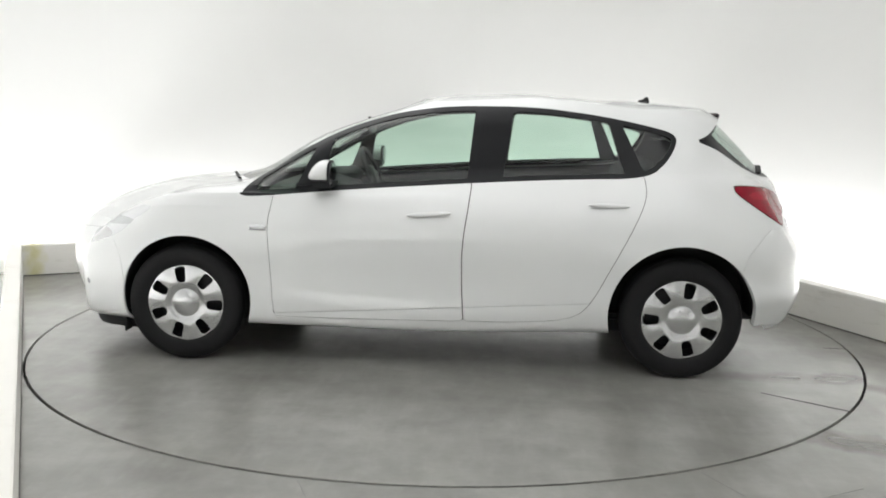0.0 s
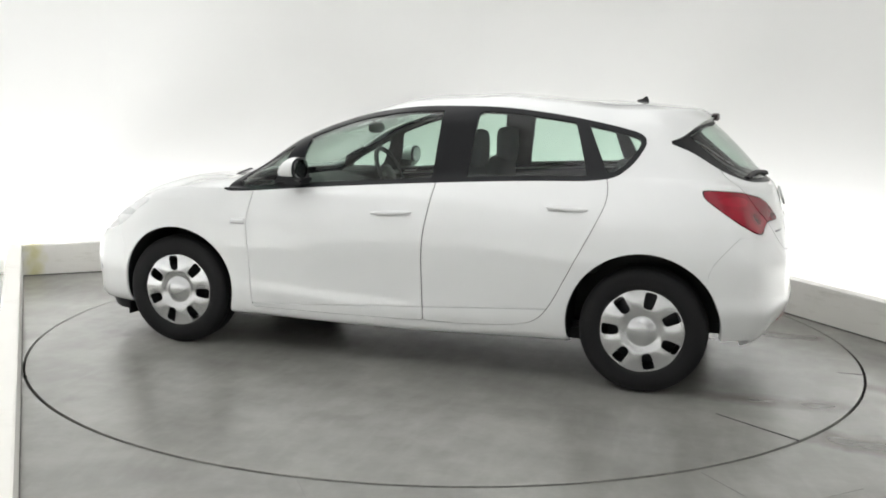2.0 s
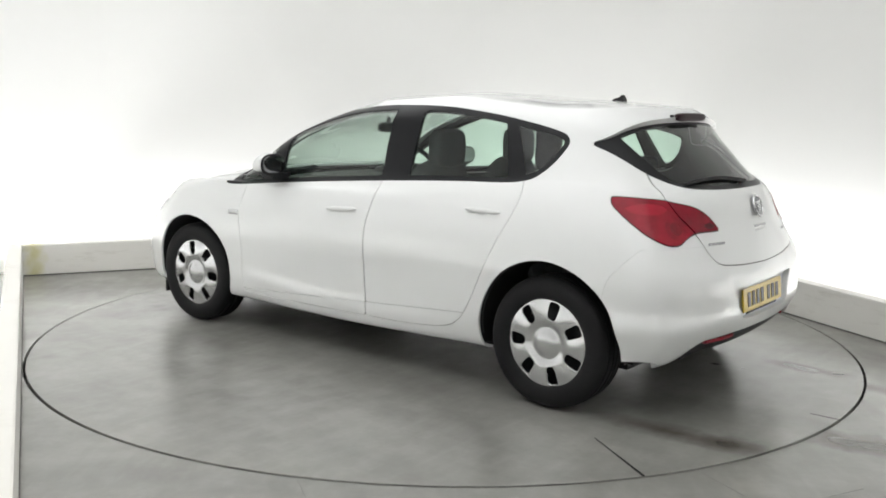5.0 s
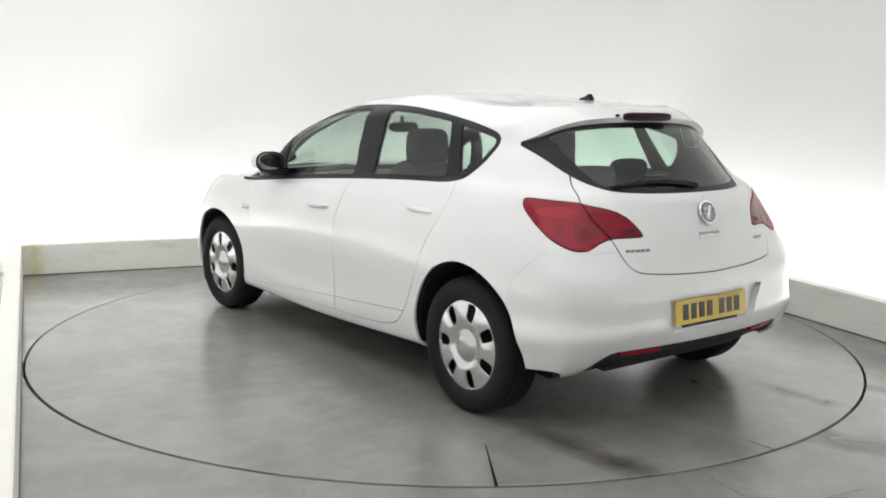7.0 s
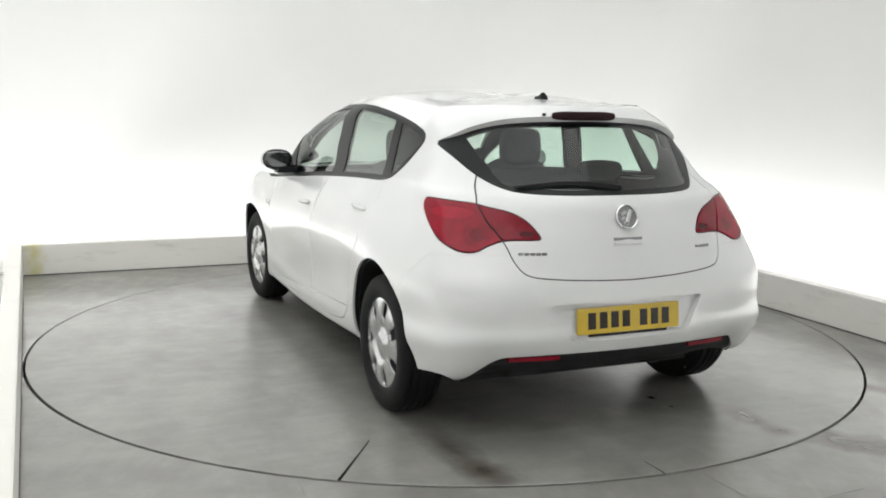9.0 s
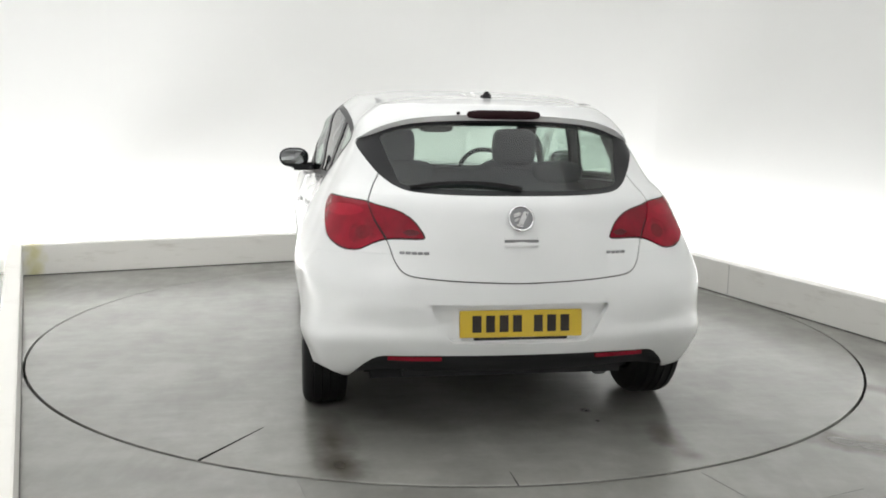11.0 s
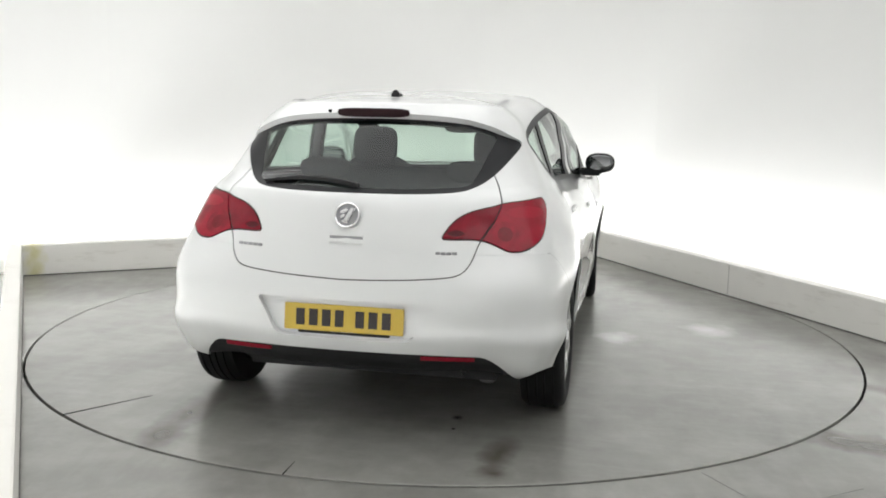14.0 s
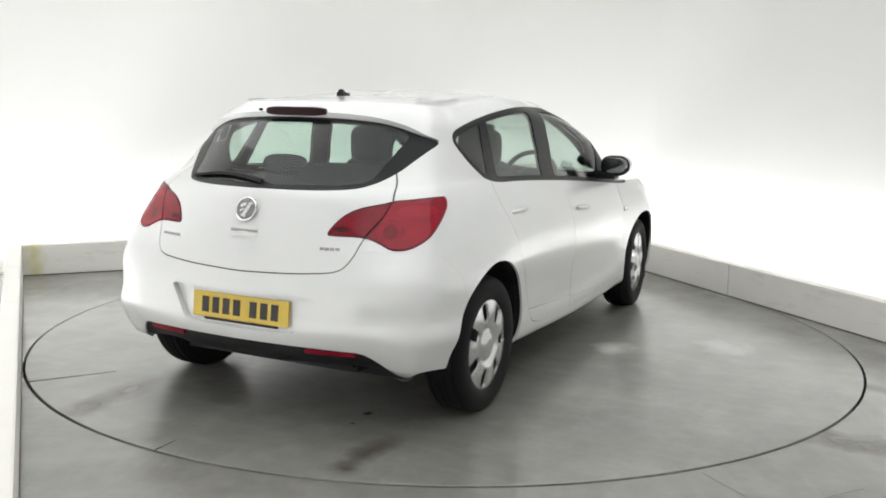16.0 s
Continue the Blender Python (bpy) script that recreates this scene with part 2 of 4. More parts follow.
RINGS = [
    ring(-1.955, .075, .58, -1.70, .760, .800, 0.782, 1.71, 0.46, 0.180, 2.05, .285, .232, .195, .20, .18),
    ring(-2.015, .075, .61, -1.72, .818, .865, 0.842, 1.71, 0.51, 0.200, 2.20, .335, .255, .215, .23, .22),
    ring(-2.050, .075, .645, -1.71, .874, .890, 0.877, 1.71, 0.53, 0.260, 2.28, .395, .360, .290, .38, .36),
    ring(-2.064, .07, .655, -1.68, .906, .886, 0.890, 1.69, 0.53, 0.270, 2.30, .450, .430, .390, .47, .45),
    ring(-2.057, .066, .65, -1.63, .907, .889, 0.891, 1.68, 0.53, 0.270, 2.295, .515, .530, .490, .54, .52),
    ring(-2.042, .062, .65, -1.60, .905, .900, 0.887, 1.66, 0.51, 0.300, 2.27, .660, .700, .620, .64, .62),
    ring(-2.020, .092, .63, -1.58, .875, .900, 0.867, 1.61, 0.51, 0.330, 2.20, .760, .800, .760, .75, .70),
    ring(-1.985, .13, .60, -1.55, .835, .865, 0.832, 1.56, 0.49, 0.360, 2.10, .900, .900, .880, .84, .78),
    ring(-1.925, .15, .58, -1.42, .770, .800, .785, 1.05, .52, .30, 1.75, 1.03, 1.045, .985, .930, .91),
    ring(-1.89, .16, .56, -1.36, .750, .780, .755, .96, .55, .13, 1.12, 1.06, 1.075, 1.015, .970, 1.0),
    ring(-1.735, .16, .52, -1.28, .675, .735, .690, .56, .50, .09, .70, 1.22, 1.22, 1.21, 1.22, 1.23),
    ring(-1.575, .12, .49, -1.18, .615, .655, .620, .05, .44, .08, .16, 1.365, 1.34, 1.405, 1.385, 1.42),
    ring(-1.525, .11, .44, -1.15, .540, .580, .540, -.02, .36, .10, .10, 1.405, 1.40, 1.455, 1.43, 1.447),
    ring(-1.30, .10, .25, -.95, .300, .320, .300, -.10, .20, .05, -.05, 1.44, 1.447, 1.480, 1.464, 1.469),
    ring(-1.20, .00, .00, -.90, .000, .000, .000, -.15, .00, .00, -.10, 1.45, 1.458, 1.487, 1.472, 1.472),
]


def through_nodes(p, n):
    """A smooth curve through the nodes p (k, m, 3), n steps to a span, along the first axis."""
    d = np.sqrt(((p[1:] - p[:-1]) ** 2).sum(-1, keepdims=True)) + 1e-6
    s = (p[1:] - p[:-1]) / d
    t = np.empty_like(p)
    t[1:-1] = (s[:-1] * d[1:] + s[1:] * d[:-1]) / (d[1:] + d[:-1])
    t[0], t[-1] = 1.5 * s[0] - 0.5 * t[1], 1.5 * s[-1] - 0.5 * t[-2]
    out = []
    for i in range(len(p) - 1):
        for k in range(n + (i == len(p) - 2)):
            h = k / n
            h2, h3 = h * h, h * h * h
            out.append((2 * h3 - 3 * h2 + 1) * p[i] + (h3 - 2 * h2 + h) * d[i] * t[i] + (3 * h2 - 2 * h3) * p[i + 1] + (h3 - h2) * d[i] * t[i + 1])
    return np.array(out)


def make_shell():
    net = through_nodes(np.array(RINGS), 9)                         # v, node, 3
    net = through_nodes(net.transpose(1, 0, 2).copy(), 24).transpose(1, 0, 2)   # v, u, 3
    net[:, 0, 1] = net[:, -1, 1] = 0
    net[-1, :, 1] = 0
    # no dip between the belt line and the bonnet's edge
    net[60:84, 150:210, 2] = np.maximum.accumulate(net[60:84, 150:210, 2], axis=0)
    nv, nu = net.shape[:2]
    # the roof: fair out the waves between the rings
    wgt = np.clip((np.arange(nv) - 103) / 8, 0, 1)[1:-1, None, None]
    for _ in range(60):
        mid = (net[:-2, 1:-1] + net[2:, 1:-1] + net[1:-1, :-2] + net[1:-1, 2:]) / 4
        net[1:-1, 1:-1, 2:] += 0.8 * (wgt * (mid - net[1:-1, 1:-1]))[..., 2:]
        net[104:, 0, 2], net[104:, -1, 2] = net[104:, 1, 2], net[104:, -2, 2]
        net[-1, :, 2] = net[-2, :, 2]
    du = np.gradient(net, axis=1)
    dv = np.gradient(net, axis=0)
    nor = np.cross(dv, du)
    nor[:, 0, 1] = nor[:, -1, 1] = 0
    nor[-1] = (0, 0, 1)
    nor /= np.linalg.norm(nor, axis=-1, keepdims=True) + 1e-9
    if nor[nv // 3, nu // 2, 1] < 0:
        nor[:-1] = -nor[:-1]
    uu, vv = np.meshgrid(np.linspace(0, 12, nu), np.linspace(0, len(RINGS) - 1, nv))
    verts = np.concatenate([net, nor, uu[..., None], vv[..., None]], -1).reshape(-1, 8)
    i = np.arange(nv * nu).reshape(nv, nu)
    a, b, c, d = i[:-1, :-1].ravel(), i[:-1, 1:].ravel(), i[1:, 1:].ravel(), i[1:, :-1].ravel()
    tris = np.concatenate([np.stack([a, c, b], 1), np.stack([a, d, c], 1)])
    # orient outward
    p = verts[tris][:, :, :3]
    fn = np.cross(p[:, 1] - p[:, 0], p[:, 2] - p[:, 0])
    flip = (fn * verts[tris[:, 0], 3:6]).sum(1) < 0
    tris[flip] = tris[flip][:, ::-1]
    return verts, tris


def split(mesh, phi):
    """Cuts a mesh of triangles along phi = 0: the part where phi < 0, and the rest."""
    V, T = mesh
    phi = np.where(np.abs(phi) < 1e-6, 1e-6, phi)
    neg = phi[T] < 0
    cnt = neg.sum(1)
    ins, outs = [T[cnt == 3]], [T[cnt == 0]]
    newv, base = [], len(V)
    for lone_neg in (True, False):
        sel = T[cnt == (1 if lone_neg else 2)]
        if not len(sel):
            continue
        m = (phi[sel] < 0) == lone_neg
        k = m.argmax(1)
        r = np.arange(len(sel))
        a, b, c = sel[r, k], sel[r, (k + 1) % 3], sel[r, (k + 2) % 3]
        ids = []
        for q in (b, c):
            w = (phi[a] / (phi[a] - phi[q]))[:, None]
            newv.append(V[a] + (V[q] - V[a]) * w)
            ids.append(base + r)
            base += len(r)
        ab, ac = ids
        lone = np.stack([a, ab, ac], 1)
        rest = np.concatenate([np.stack([ab, b, c], 1), np.stack([ab, c, ac], 1)])
        (ins if lone_neg else outs).append(lone)
        (outs if lone_neg else ins).append(rest)
    V2 = np.concatenate([V] + newv)
    return (V2, np.concatenate(ins)), (V2, np.concatenate(outs))


def tidy(mesh):
    """Drops unused vertices and welds those in one place."""
    V, T = mesh
    if not len(T):
        return V[:0], T
    key = np.round(V[:, :3] * 2e5).astype(np.int64)
    used = np.unique(T)
    _, first, inv = np.unique(key[used], axis=0, return_index=True, return_inverse=True)
    lut = np.zeros(len(V), int)
    lut[used] = inv.ravel()
    T = lut[T]
    T = T[(T[:, 0] != T[:, 1]) & (T[:, 1] != T[:, 2]) & (T[:, 0] != T[:, 2])]
    return V[used][first], T


def mirror(mesh):
    V, T = mesh
    V = V.copy()
    V[:, 1] *= -1
    V[:, 4] *= -1
    return V, T[:, ::-1]


def both(mesh):
    a, b = mesh, mirror(mesh)
    return tidy((np.concatenate([a[0], b[0]]), np.concatenate([a[1], b[1] + len(a[0])])))


def poly(points, rounds=2, closed=True):
    """A polygon with its corners cut round."""
    p = np.array(points, float)
    for _ in range(rounds):
        q = np.roll(p, -1, 0) if closed else p[1:]
        s = p if closed else p[:-1]
        r = np.stack([0.78 * s + 0.22 * q, 0.22 * s + 0.78 * q], 1).reshape(-1, 2)
        p = r if closed else np.concatenate([p[:1], r, p[-1:]])
    return p


def line_dist(x, y, p, closed):
    q = np.roll(p, -1, 0) if closed else p[1:]
    s = p if closed else p[:-1]
    best = np.full(len(x), 1e9)
    for (ax, ay), (bx, by) in zip(s, q):
        ex, ey = bx - ax, by - ay
        w = np.clip(((x - ax) * ex + (y - ay) * ey) / (ex * ex + ey * ey + 1e-12), 0, 1)
        best = np.minimum(best, (x - ax - w * ex) ** 2 + (y - ay - w * ey) ** 2)
    return np.sqrt(best)


def inside(x, y, p):
    """Signed distance to a closed outline: below zero within."""
    d = line_dist(x, y, p, True)
    odd = np.zeros(len(x), bool)
    for (ax, ay), (bx, by) in zip(p, np.roll(p, -1, 0)):
        if ay != by:
            odd ^= ((ay > y) != (by > y)) & (x < (bx - ax) * (y - ay) / (by - ay) + ax)
    return np.where(odd, -d, d)


def shift(mesh, d):
    V, T = mesh
    V = V.copy()
    V[:, :3] += d * V[:, 3:6]
    return V, T


def skin(name, mesh, mat, parent, depth=0.012, label="", soft_rim=False):
    """Makes a panel: the skin, and its rim turned in by depth, with a crisp or a soft edge."""
    V, T = tidy(mesh)
    P, N = V[:, :3], V[:, 3:6] / (np.linalg.norm(V[:, 3:6], axis=1, keepdims=True) + 1e-9)
    faces = [tuple(t) for t in T.tolist()]
    if depth:
        e = np.concatenate([T[:, [0, 1]], T[:, [1, 2]], T[:, [2, 0]]])
        _, idx, inv, cnt = np.unique(np.sort(e, 1), axis=0, return_index=True, return_inverse=True, return_counts=True)
        rim = e[idx[cnt == 1]]
        mid = (P[rim[:, 0]] + P[rim[:, 1]]) / 2
        rim = rim[np.abs(mid[:, 1]) > 1e-4]
        a, b = rim[:, 0], rim[:, 1]
        fn = np.cross(P[b] - P[a], -N[a])
        fn = -fn / (np.linalg.norm(fn, axis=1, keepdims=True) + 1e-9)
        n0, r = len(P), len(rim)
        if soft_rim:
            ids = np.unique(rim)
            low = np.zeros(n0, int)
            low[ids] = n0 + np.arange(len(ids))
            turned = np.zeros_like(N)
            np.add.at(turned, a, fn)
            np.add.at(turned, b, fn)
            turned = turned[ids] / (np.linalg.norm(turned[ids], axis=1, keepdims=True) + 1e-9)
            P, N = np.concatenate([P, P[ids] - depth * N[ids]]), np.concatenate([N, turned])
            faces += [tuple(f) for f in np.stack([b, a, low[a], low[b]], 1).tolist()]
            r = 0
        rim = rim[:r]
        a, b, fn = a[:r], b[:r], fn[:r]
        P = np.concatenate([P, P[a], P[b], P[b] - depth * N[b], P[a] - depth * N[a]])
        N = np.concatenate([N, fn, fn, fn, fn])
        k = np.arange(r)
        faces += [tuple(f) for f in np.stack([n0 + r + k, n0 + k, n0 + 3 * r + k, n0 + 2 * r + k], 1).tolist()]
    me = bpy.data.meshes.new(name)
    me.from_pydata(P.tolist(), [], faces)
    me.polygons.foreach_set("use_smooth", [True] * len(me.polygons))
    me.normals_split_custom_set_from_vertices(N.tolist())
    me.materials.append(mat)
    ob = new(name, me)
    ob.parent = parent
    if label:
        tagged(ob, label)
    return ob


# ---- car materials ----
def paint():
    m, t, b = nodes_of("white_car_paint")
    c = mix(t, noise_tex(t, 3, 3), (0.70, 0.71, 0.708), (0.735, 0.742, 0.740))
    t.links.new(c, b.inputs["Base Color"])
    setin(b, Roughness=0.35, Coat_Weight=1.0, Coat_Roughness=0.04)
    return m


def glassy(name, tint, alpha_rough=0.0):
    m, t, b = nodes_of(name)
    gl = t.nodes.new("ShaderNodeBsdfGlossy")
    gl.inputs["Roughness"].default_value = 0.02
    tr = t.nodes.new("ShaderNodeBsdfTransparent")
    tr.inputs["Color"].default_value = (*tint, 1)
    lw = t.nodes.new("ShaderNodeLayerWeight")
    lw.inputs["Blend"].default_value = 0.5
    pw = t.nodes.new("ShaderNodeMath")
    pw.operation = "POWER"
    pw.inputs[1].default_value = 3.4
    t.links.new(lw.outputs["Facing"], pw.inputs[0])
    fr = t.nodes.new("ShaderNodeMath")
    fr.operation = "MULTIPLY_ADD"
    fr.inputs[1].default_value, fr.inputs[2].default_value = 0.93, 0.045
    t.links.new(pw.outputs[0], fr.inputs[0])
    mx = t.nodes.new("ShaderNodeMixShader")
    t.links.new(fr.outputs[0], mx.inputs[0])
    t.links.new(tr.outputs[0], mx.inputs[1])
    t.links.new(gl.outputs[0], mx.inputs[2])
    t.links.new(mx.outputs[0], t.nodes["Material Output"].inputs["Surface"])
    return m


PAINT = paint()
GLASS = glassy("tinted_glass", (0.72, 0.84, 0.77))
SCREEN = glassy("windscreen_glass", (0.84, 0.92, 0.87))
BLACK = plain("black_trim", (0.011, 0.0115, 0.013), 0.34, var=0.1, Specular_IOR_Level=0.2)
PLASTIC = plain("rough_black_plastic", (0.014, 0.014, 0.015), 0.6, grain=300, bumps=0.05, Specular_IOR_Level=0.3)
INNER = plain("dark_grey_trim", (0.052, 0.054, 0.057), 0.8, grain=120)
CLOTH = plain("dark_seat_cloth", (0.08, 0.083, 0.09), 0.9, grain=220, bumps=0.1)
RUBBER = plain("tyre_rubber", (0.009, 0.009, 0.0095), 0.7, grain=90, bumps=0.04, Specular_IOR_Level=0.22)
SILVER = plain("silver_wheel_cover", (0.52, 0.525, 0.53), 0.24, 0.80, grain=20, var=0.10)
CHROME = plain("chrome", (0.72, 0.72, 0.73), 0.12, 1.0, var=0.03)
TAILDARK = plain("smoked_red_lens", (0.25, 0.006, 0.020), 0.16, grain=16, var=0.7, bumps=0.2, Coat_Weight=0.1, Specular_IOR_Level=0.3)
# tinted dark in place of the car side that the glass would reflect
MIRROR = plain("darkened_mirror", (0.20, 0.205, 0.21), 0.06, 1.0)
JOINT = plain("joint_shadow_grey", (0.09, 0.09, 0.09), 0.8)
DULL = plain("dull_steel", (0.14, 0.14, 0.138), 0.6, 0.3)
SATIN = plain("satin_grey", (0.55, 0.55, 0.55), 0.35, 0.5)
SEAL = plain("lamp_seal", (0.025, 0.004, 0.006), 0.5)
GREYMET = plain("grey_metal", (0.30, 0.30, 0.31), 0.4, 0.8)
RED = plain("red_lens", (0.33, 0.007, 0.024), 0.14, grain=12, var=0.75, bumps=0.25, Coat_Weight=0.1, Specular_IOR_Level=0.3)
BRIGHTRED = plain("bright_red_lens", (0.37, 0.009, 0.027), 0.16, grain=30, var=0.4, Coat_Weight=0.1, Specular_IOR_Level=0.3)
BRAKERED = plain("brake_red_lens", (0.285, 0.006, 0.021), 0.14, grain=24, var=0.8, bumps=0.3, Coat_Weight=0.1, Specular_IOR_Level=0.3)
WELLRED = plain("bulb_well_red", (0.20, 0.004, 0.014), 0.16, grain=30, var=0.7, bumps=0.3, Coat_Weight=0.1, Specular_IOR_Level=0.3)
PALERED = plain("grey_red_lens", (0.09, 0.012, 0.017), 0.3, var=0.2, Specular_IOR_Level=0.2)
DEEPRED = plain("deep_red_lens", (0.016, 0.002, 0.004), 0.4, var=0.15, Specular_IOR_Level=0.2)
LENS = plain("clear_lamp_lens", (0.74, 0.75, 0.76), 0.1, 0.1, Coat_Weight=1.0)
GREYLENS = plain("grey_lamp_chamber", (0.60, 0.61, 0.62), 0.25, 0.15, grain=40, var=0.3, Coat_Weight=0.6)
PLATE = plain("yellow_plate", (0.58, 0.40, 0.014), 0.4, var=0.05, Coat_Weight=0.4, Coat_Roughness=0.12)
INK = plain("plate_black", (0.020, 0.014, 0.010), 0.6, Specular_IOR_Level=0.2, Coat_Weight=0.4, Coat_Roughness=0.12)

car = new("hatchback_car")
tagged(car, "white five-door hatchback car with silver wheel covers on a turntable", "car")


def lathe(name, prof, mat, parent, m, n=56, label=""):
    """Turns a profile (radius, out) about the wheel's axle, out along +y."""
    bm = bmesh.new()
    rings = [[bm.verts.new((r * math.cos(2 * math.pi * i / n), y, r * math.sin(2 * math.pi * i / n))) for i in range(n)] for r, y in prof]
    for a, b in zip(rings, rings[1:]):
        for i in range(n):
            bm.faces.new((a[i], a[(i + 1) % n], b[(i + 1) % n], b[i]))
    ob = part(name, bm, mat, parent, label)
    ob.matrix_basis = m
    return ob


SLOTS = [2 * math.pi * (k + 0.25) / 7 for k in range(7)]


def cover_mesh():
    """The plastic wheel cover: a dished disc with seven rounded slots."""
    nr, na, R = 34, 210, 0.219
    rr = np.linspace(0.0, 1, nr) ** 0.9 * R + 0.002
    aa = np.linspace(0, 2 * math.pi, na + 1)[:-1]
    r, a = np.meshgrid(rr, aa, indexing="ij")
    f = r / R
    y = 0.022 * np.sqrt(np.clip(1 - (f * 0.96) ** 2, 0, 1)) - 0.017 * np.exp(-((f - 0.34) / 0.11) ** 2) + 0.004 * np.exp(-(f / 0.22) ** 2)
    y = y - 0.0040 * np.cos(7 * (a - SLOTS[0])) * np.exp(-((f - 0.72) / 0.20) ** 2)
    V = np.stack([r * np.cos(a), y, r * np.sin(a)], -1)
    gr, ga = np.gradient(V, axis=0), (np.roll(V, -1, 1) - np.roll(V, 1, 1)) / 2
    N = np.cross(ga, gr)
    N /= np.linalg.norm(N, axis=-1, keepdims=True) + 1e-12
    N *= np.sign(N[..., 1:2] + 1e-9)
    V8 = np.concatenate([V, N, f[..., None], a[..., None]], -1).reshape(-1, 8)
    i = np.arange(nr * na).reshape(nr, na)
    p, q, s, t = i[:-1].ravel(), np.roll(i, -1, 1)[:-1].ravel(), np.roll(i, -1, 1)[1:].ravel(), i[1:].ravel()
    T = np.concatenate([np.stack([p, q, s], 1), np.stack([p, s, t], 1)])
    P = V8[T][:, :, :3]
    fn = np.cross(P[:, 1] - P[:, 0], P[:, 2] - P[:, 0])
    T[fn[:, 1] < 0] = T[fn[:, 1] < 0][:, ::-1]
    mesh = (V8, T)
    for k in SLOTS:
        x, z = mesh[0][:, 0], mesh[0][:, 2]
        u = x * math.cos(k) + z * math.sin(k) - 0.157
        v = -x * math.sin(k) + z * math.cos(k)
        qx, qy = np.abs(u) - 0.044, np.abs(v) - (0.0275 + 0.10 * u)
        rad = 0.019
        phi = np.hypot(np.maximum(qx + rad, 0), np.maximum(qy + rad, 0)) + np.minimum(np.maximum(qx + rad, qy + rad), 0) - rad
        _, mesh = split(mesh, phi)
    return mesh


COVER = cover_mesh()


def build_wheel(x, side, turn, steer):
    wheel = new("wheel")
    wheel.parent = car
    wheel.matrix_basis = pose(x, side * 0.788, 0.317, 0, turn, steer + (0 if side > 0 else 180))
    I = Matrix.Identity(4)
    tyre = [(0.200, 0.080), (0.212, 0.092), (0.222, 0.098), (0.245, 0.104), (0.270, 0.104), (0.292, 0.098), (0.306, 0.088), (0.313, 0.074),
            (0.316, 0.062), (0.310, 0.060), (0.310, 0.054), (0.317, 0.052), (0.317, 0.022), (0.310, 0.020), (0.310, 0.014), (0.318, 0.012), (0.318, -0.012),
            (0.310, -0.014), (0.310, -0.020), (0.317, -0.022), (0.317, -0.052), (0.310, -0.054), (0.310, -0.060), (0.316, -0.062), (0.313, -0.074), (0.300, -0.092), (0.26, -0.10), (0.20, -0.09)]
    lathe("tyre", tyre, RUBBER, wheel, I, label="worn black rubber tyre")
    lathe("rim", [(0.205, 0.070), (0.200, 0.05), (0.185, 0.02), (0.18, 0.0), (0.06, 0.02), (0.002, 0.02)], BLACK, wheel, I, label="black steel wheel rim behind the cover")
    c = skin("wheel_cover", COVER, SILVER, wheel, 0.014, "silver plastic wheel cover with seven slots", True)
    c.matrix_basis = pose(0, 0.078, 0)
    lathe("hub_ring", [(0.060, 0.0835), (0.058, 0.0865), (0.045, 0.0890), (0.034, 0.094), (0.024, 0.095)], SILVER, wheel, I, 40, "silver hub of the wheel cover")
    lathe("hub_badge", [(0.027, 0.094), (0.026, 0.099), (0.019, 0.101), (0.001, 0.1015)], CHROME, wheel, I, 24)
    for k in range(5):
        a = math.pi * (0.5 + 0.4 * k)
        lathe("bolt_recess", [(0.0095, 0.0955), (0.0085, 0.0985), (0.0055, 0.0985), (0.001, 0.0965)], BLACK, wheel, Matrix.Translation((0.042 * math.cos(a), -0.003, 0.042 * math.sin(a))), 12, "dark bolt recess")


def sx(m):
    return m[0][:, 0], m[0][:, 2]


def sy(m):
    return m[0][:, 1], m[0][:, 2]


def gated(phi, ok):
    """Keeps an outline to one stretch of the shell."""
    return np.where(ok, phi, np.maximum(np.abs(phi), 0.5))


# outlines: side view (x, z), tail view (y, z), and round the corners (u, z)
DLO = poly([(1.04, .915), (.93, 1.03), (.52, 1.259), (.21, 1.363), (-.10, 1.406), (-.55, 1.407), (-.87, 1.370), (-1.11, 1.326), (-1.285, 1.283), (-1.308, 1.235), (-1.25, 1.13), (-1.145, 1.045), (-.70, 1.03), (-.2, 1.0), (.4, .955), (.95, .905)])
REAR_GLASS = poly([(-.15, 1.036), (.26, 1.036), (.45, 1.044), (.52, 1.072), (.575, 1.118), (.634, 1.197), (.650, 1.226), (.648, 1.245), (.632, 1.258), (.530, 1.307), (.41, 1.340), (.215, 1.356), (-.15, 1.360)], 2)
TAIL = [(3.58, .978), (3.50, 1.018), (3.30, 1.021), (2.75, 1.014), (2.24, 1.006), (2.02, .996), (1.66, .974), (1.45, .937), (1.27, .865), (1.33, .857), (1.71, .857), (1.86, .85), (2.02, .83), (2.25, .808), (2.5, .808), (2.71, .82), (3.0, .848), (3.12, .866), (3.4, .925)]
FRONT_DOOR = poly([(.825, 1.3), (.835, .917), (.862, .785), (.852, .604), (.834, .31), (.828, .262), (.78, .262), (.40, .262), (-.15, .270), (-.196, .272), (-.195, .31), (-.186, .45), (-.182, .666), (-.225, .98), (-.24, 1.3)], 2)
REAR_DOOR = poly([(-.2422, 1.3), (-.2272, .98), (-.1842, .666), (-.1882, .45), (-.1972, .31), (-.1982, .272), (-.24, .272), (-.45, .274), (-.68, .290), (-.80, .318), (-.875, .40), (-.975, .602), (-1.08, .81), (-1.14, .95), (-1.13, 1.06), (-1.0, 1.3)], 2)
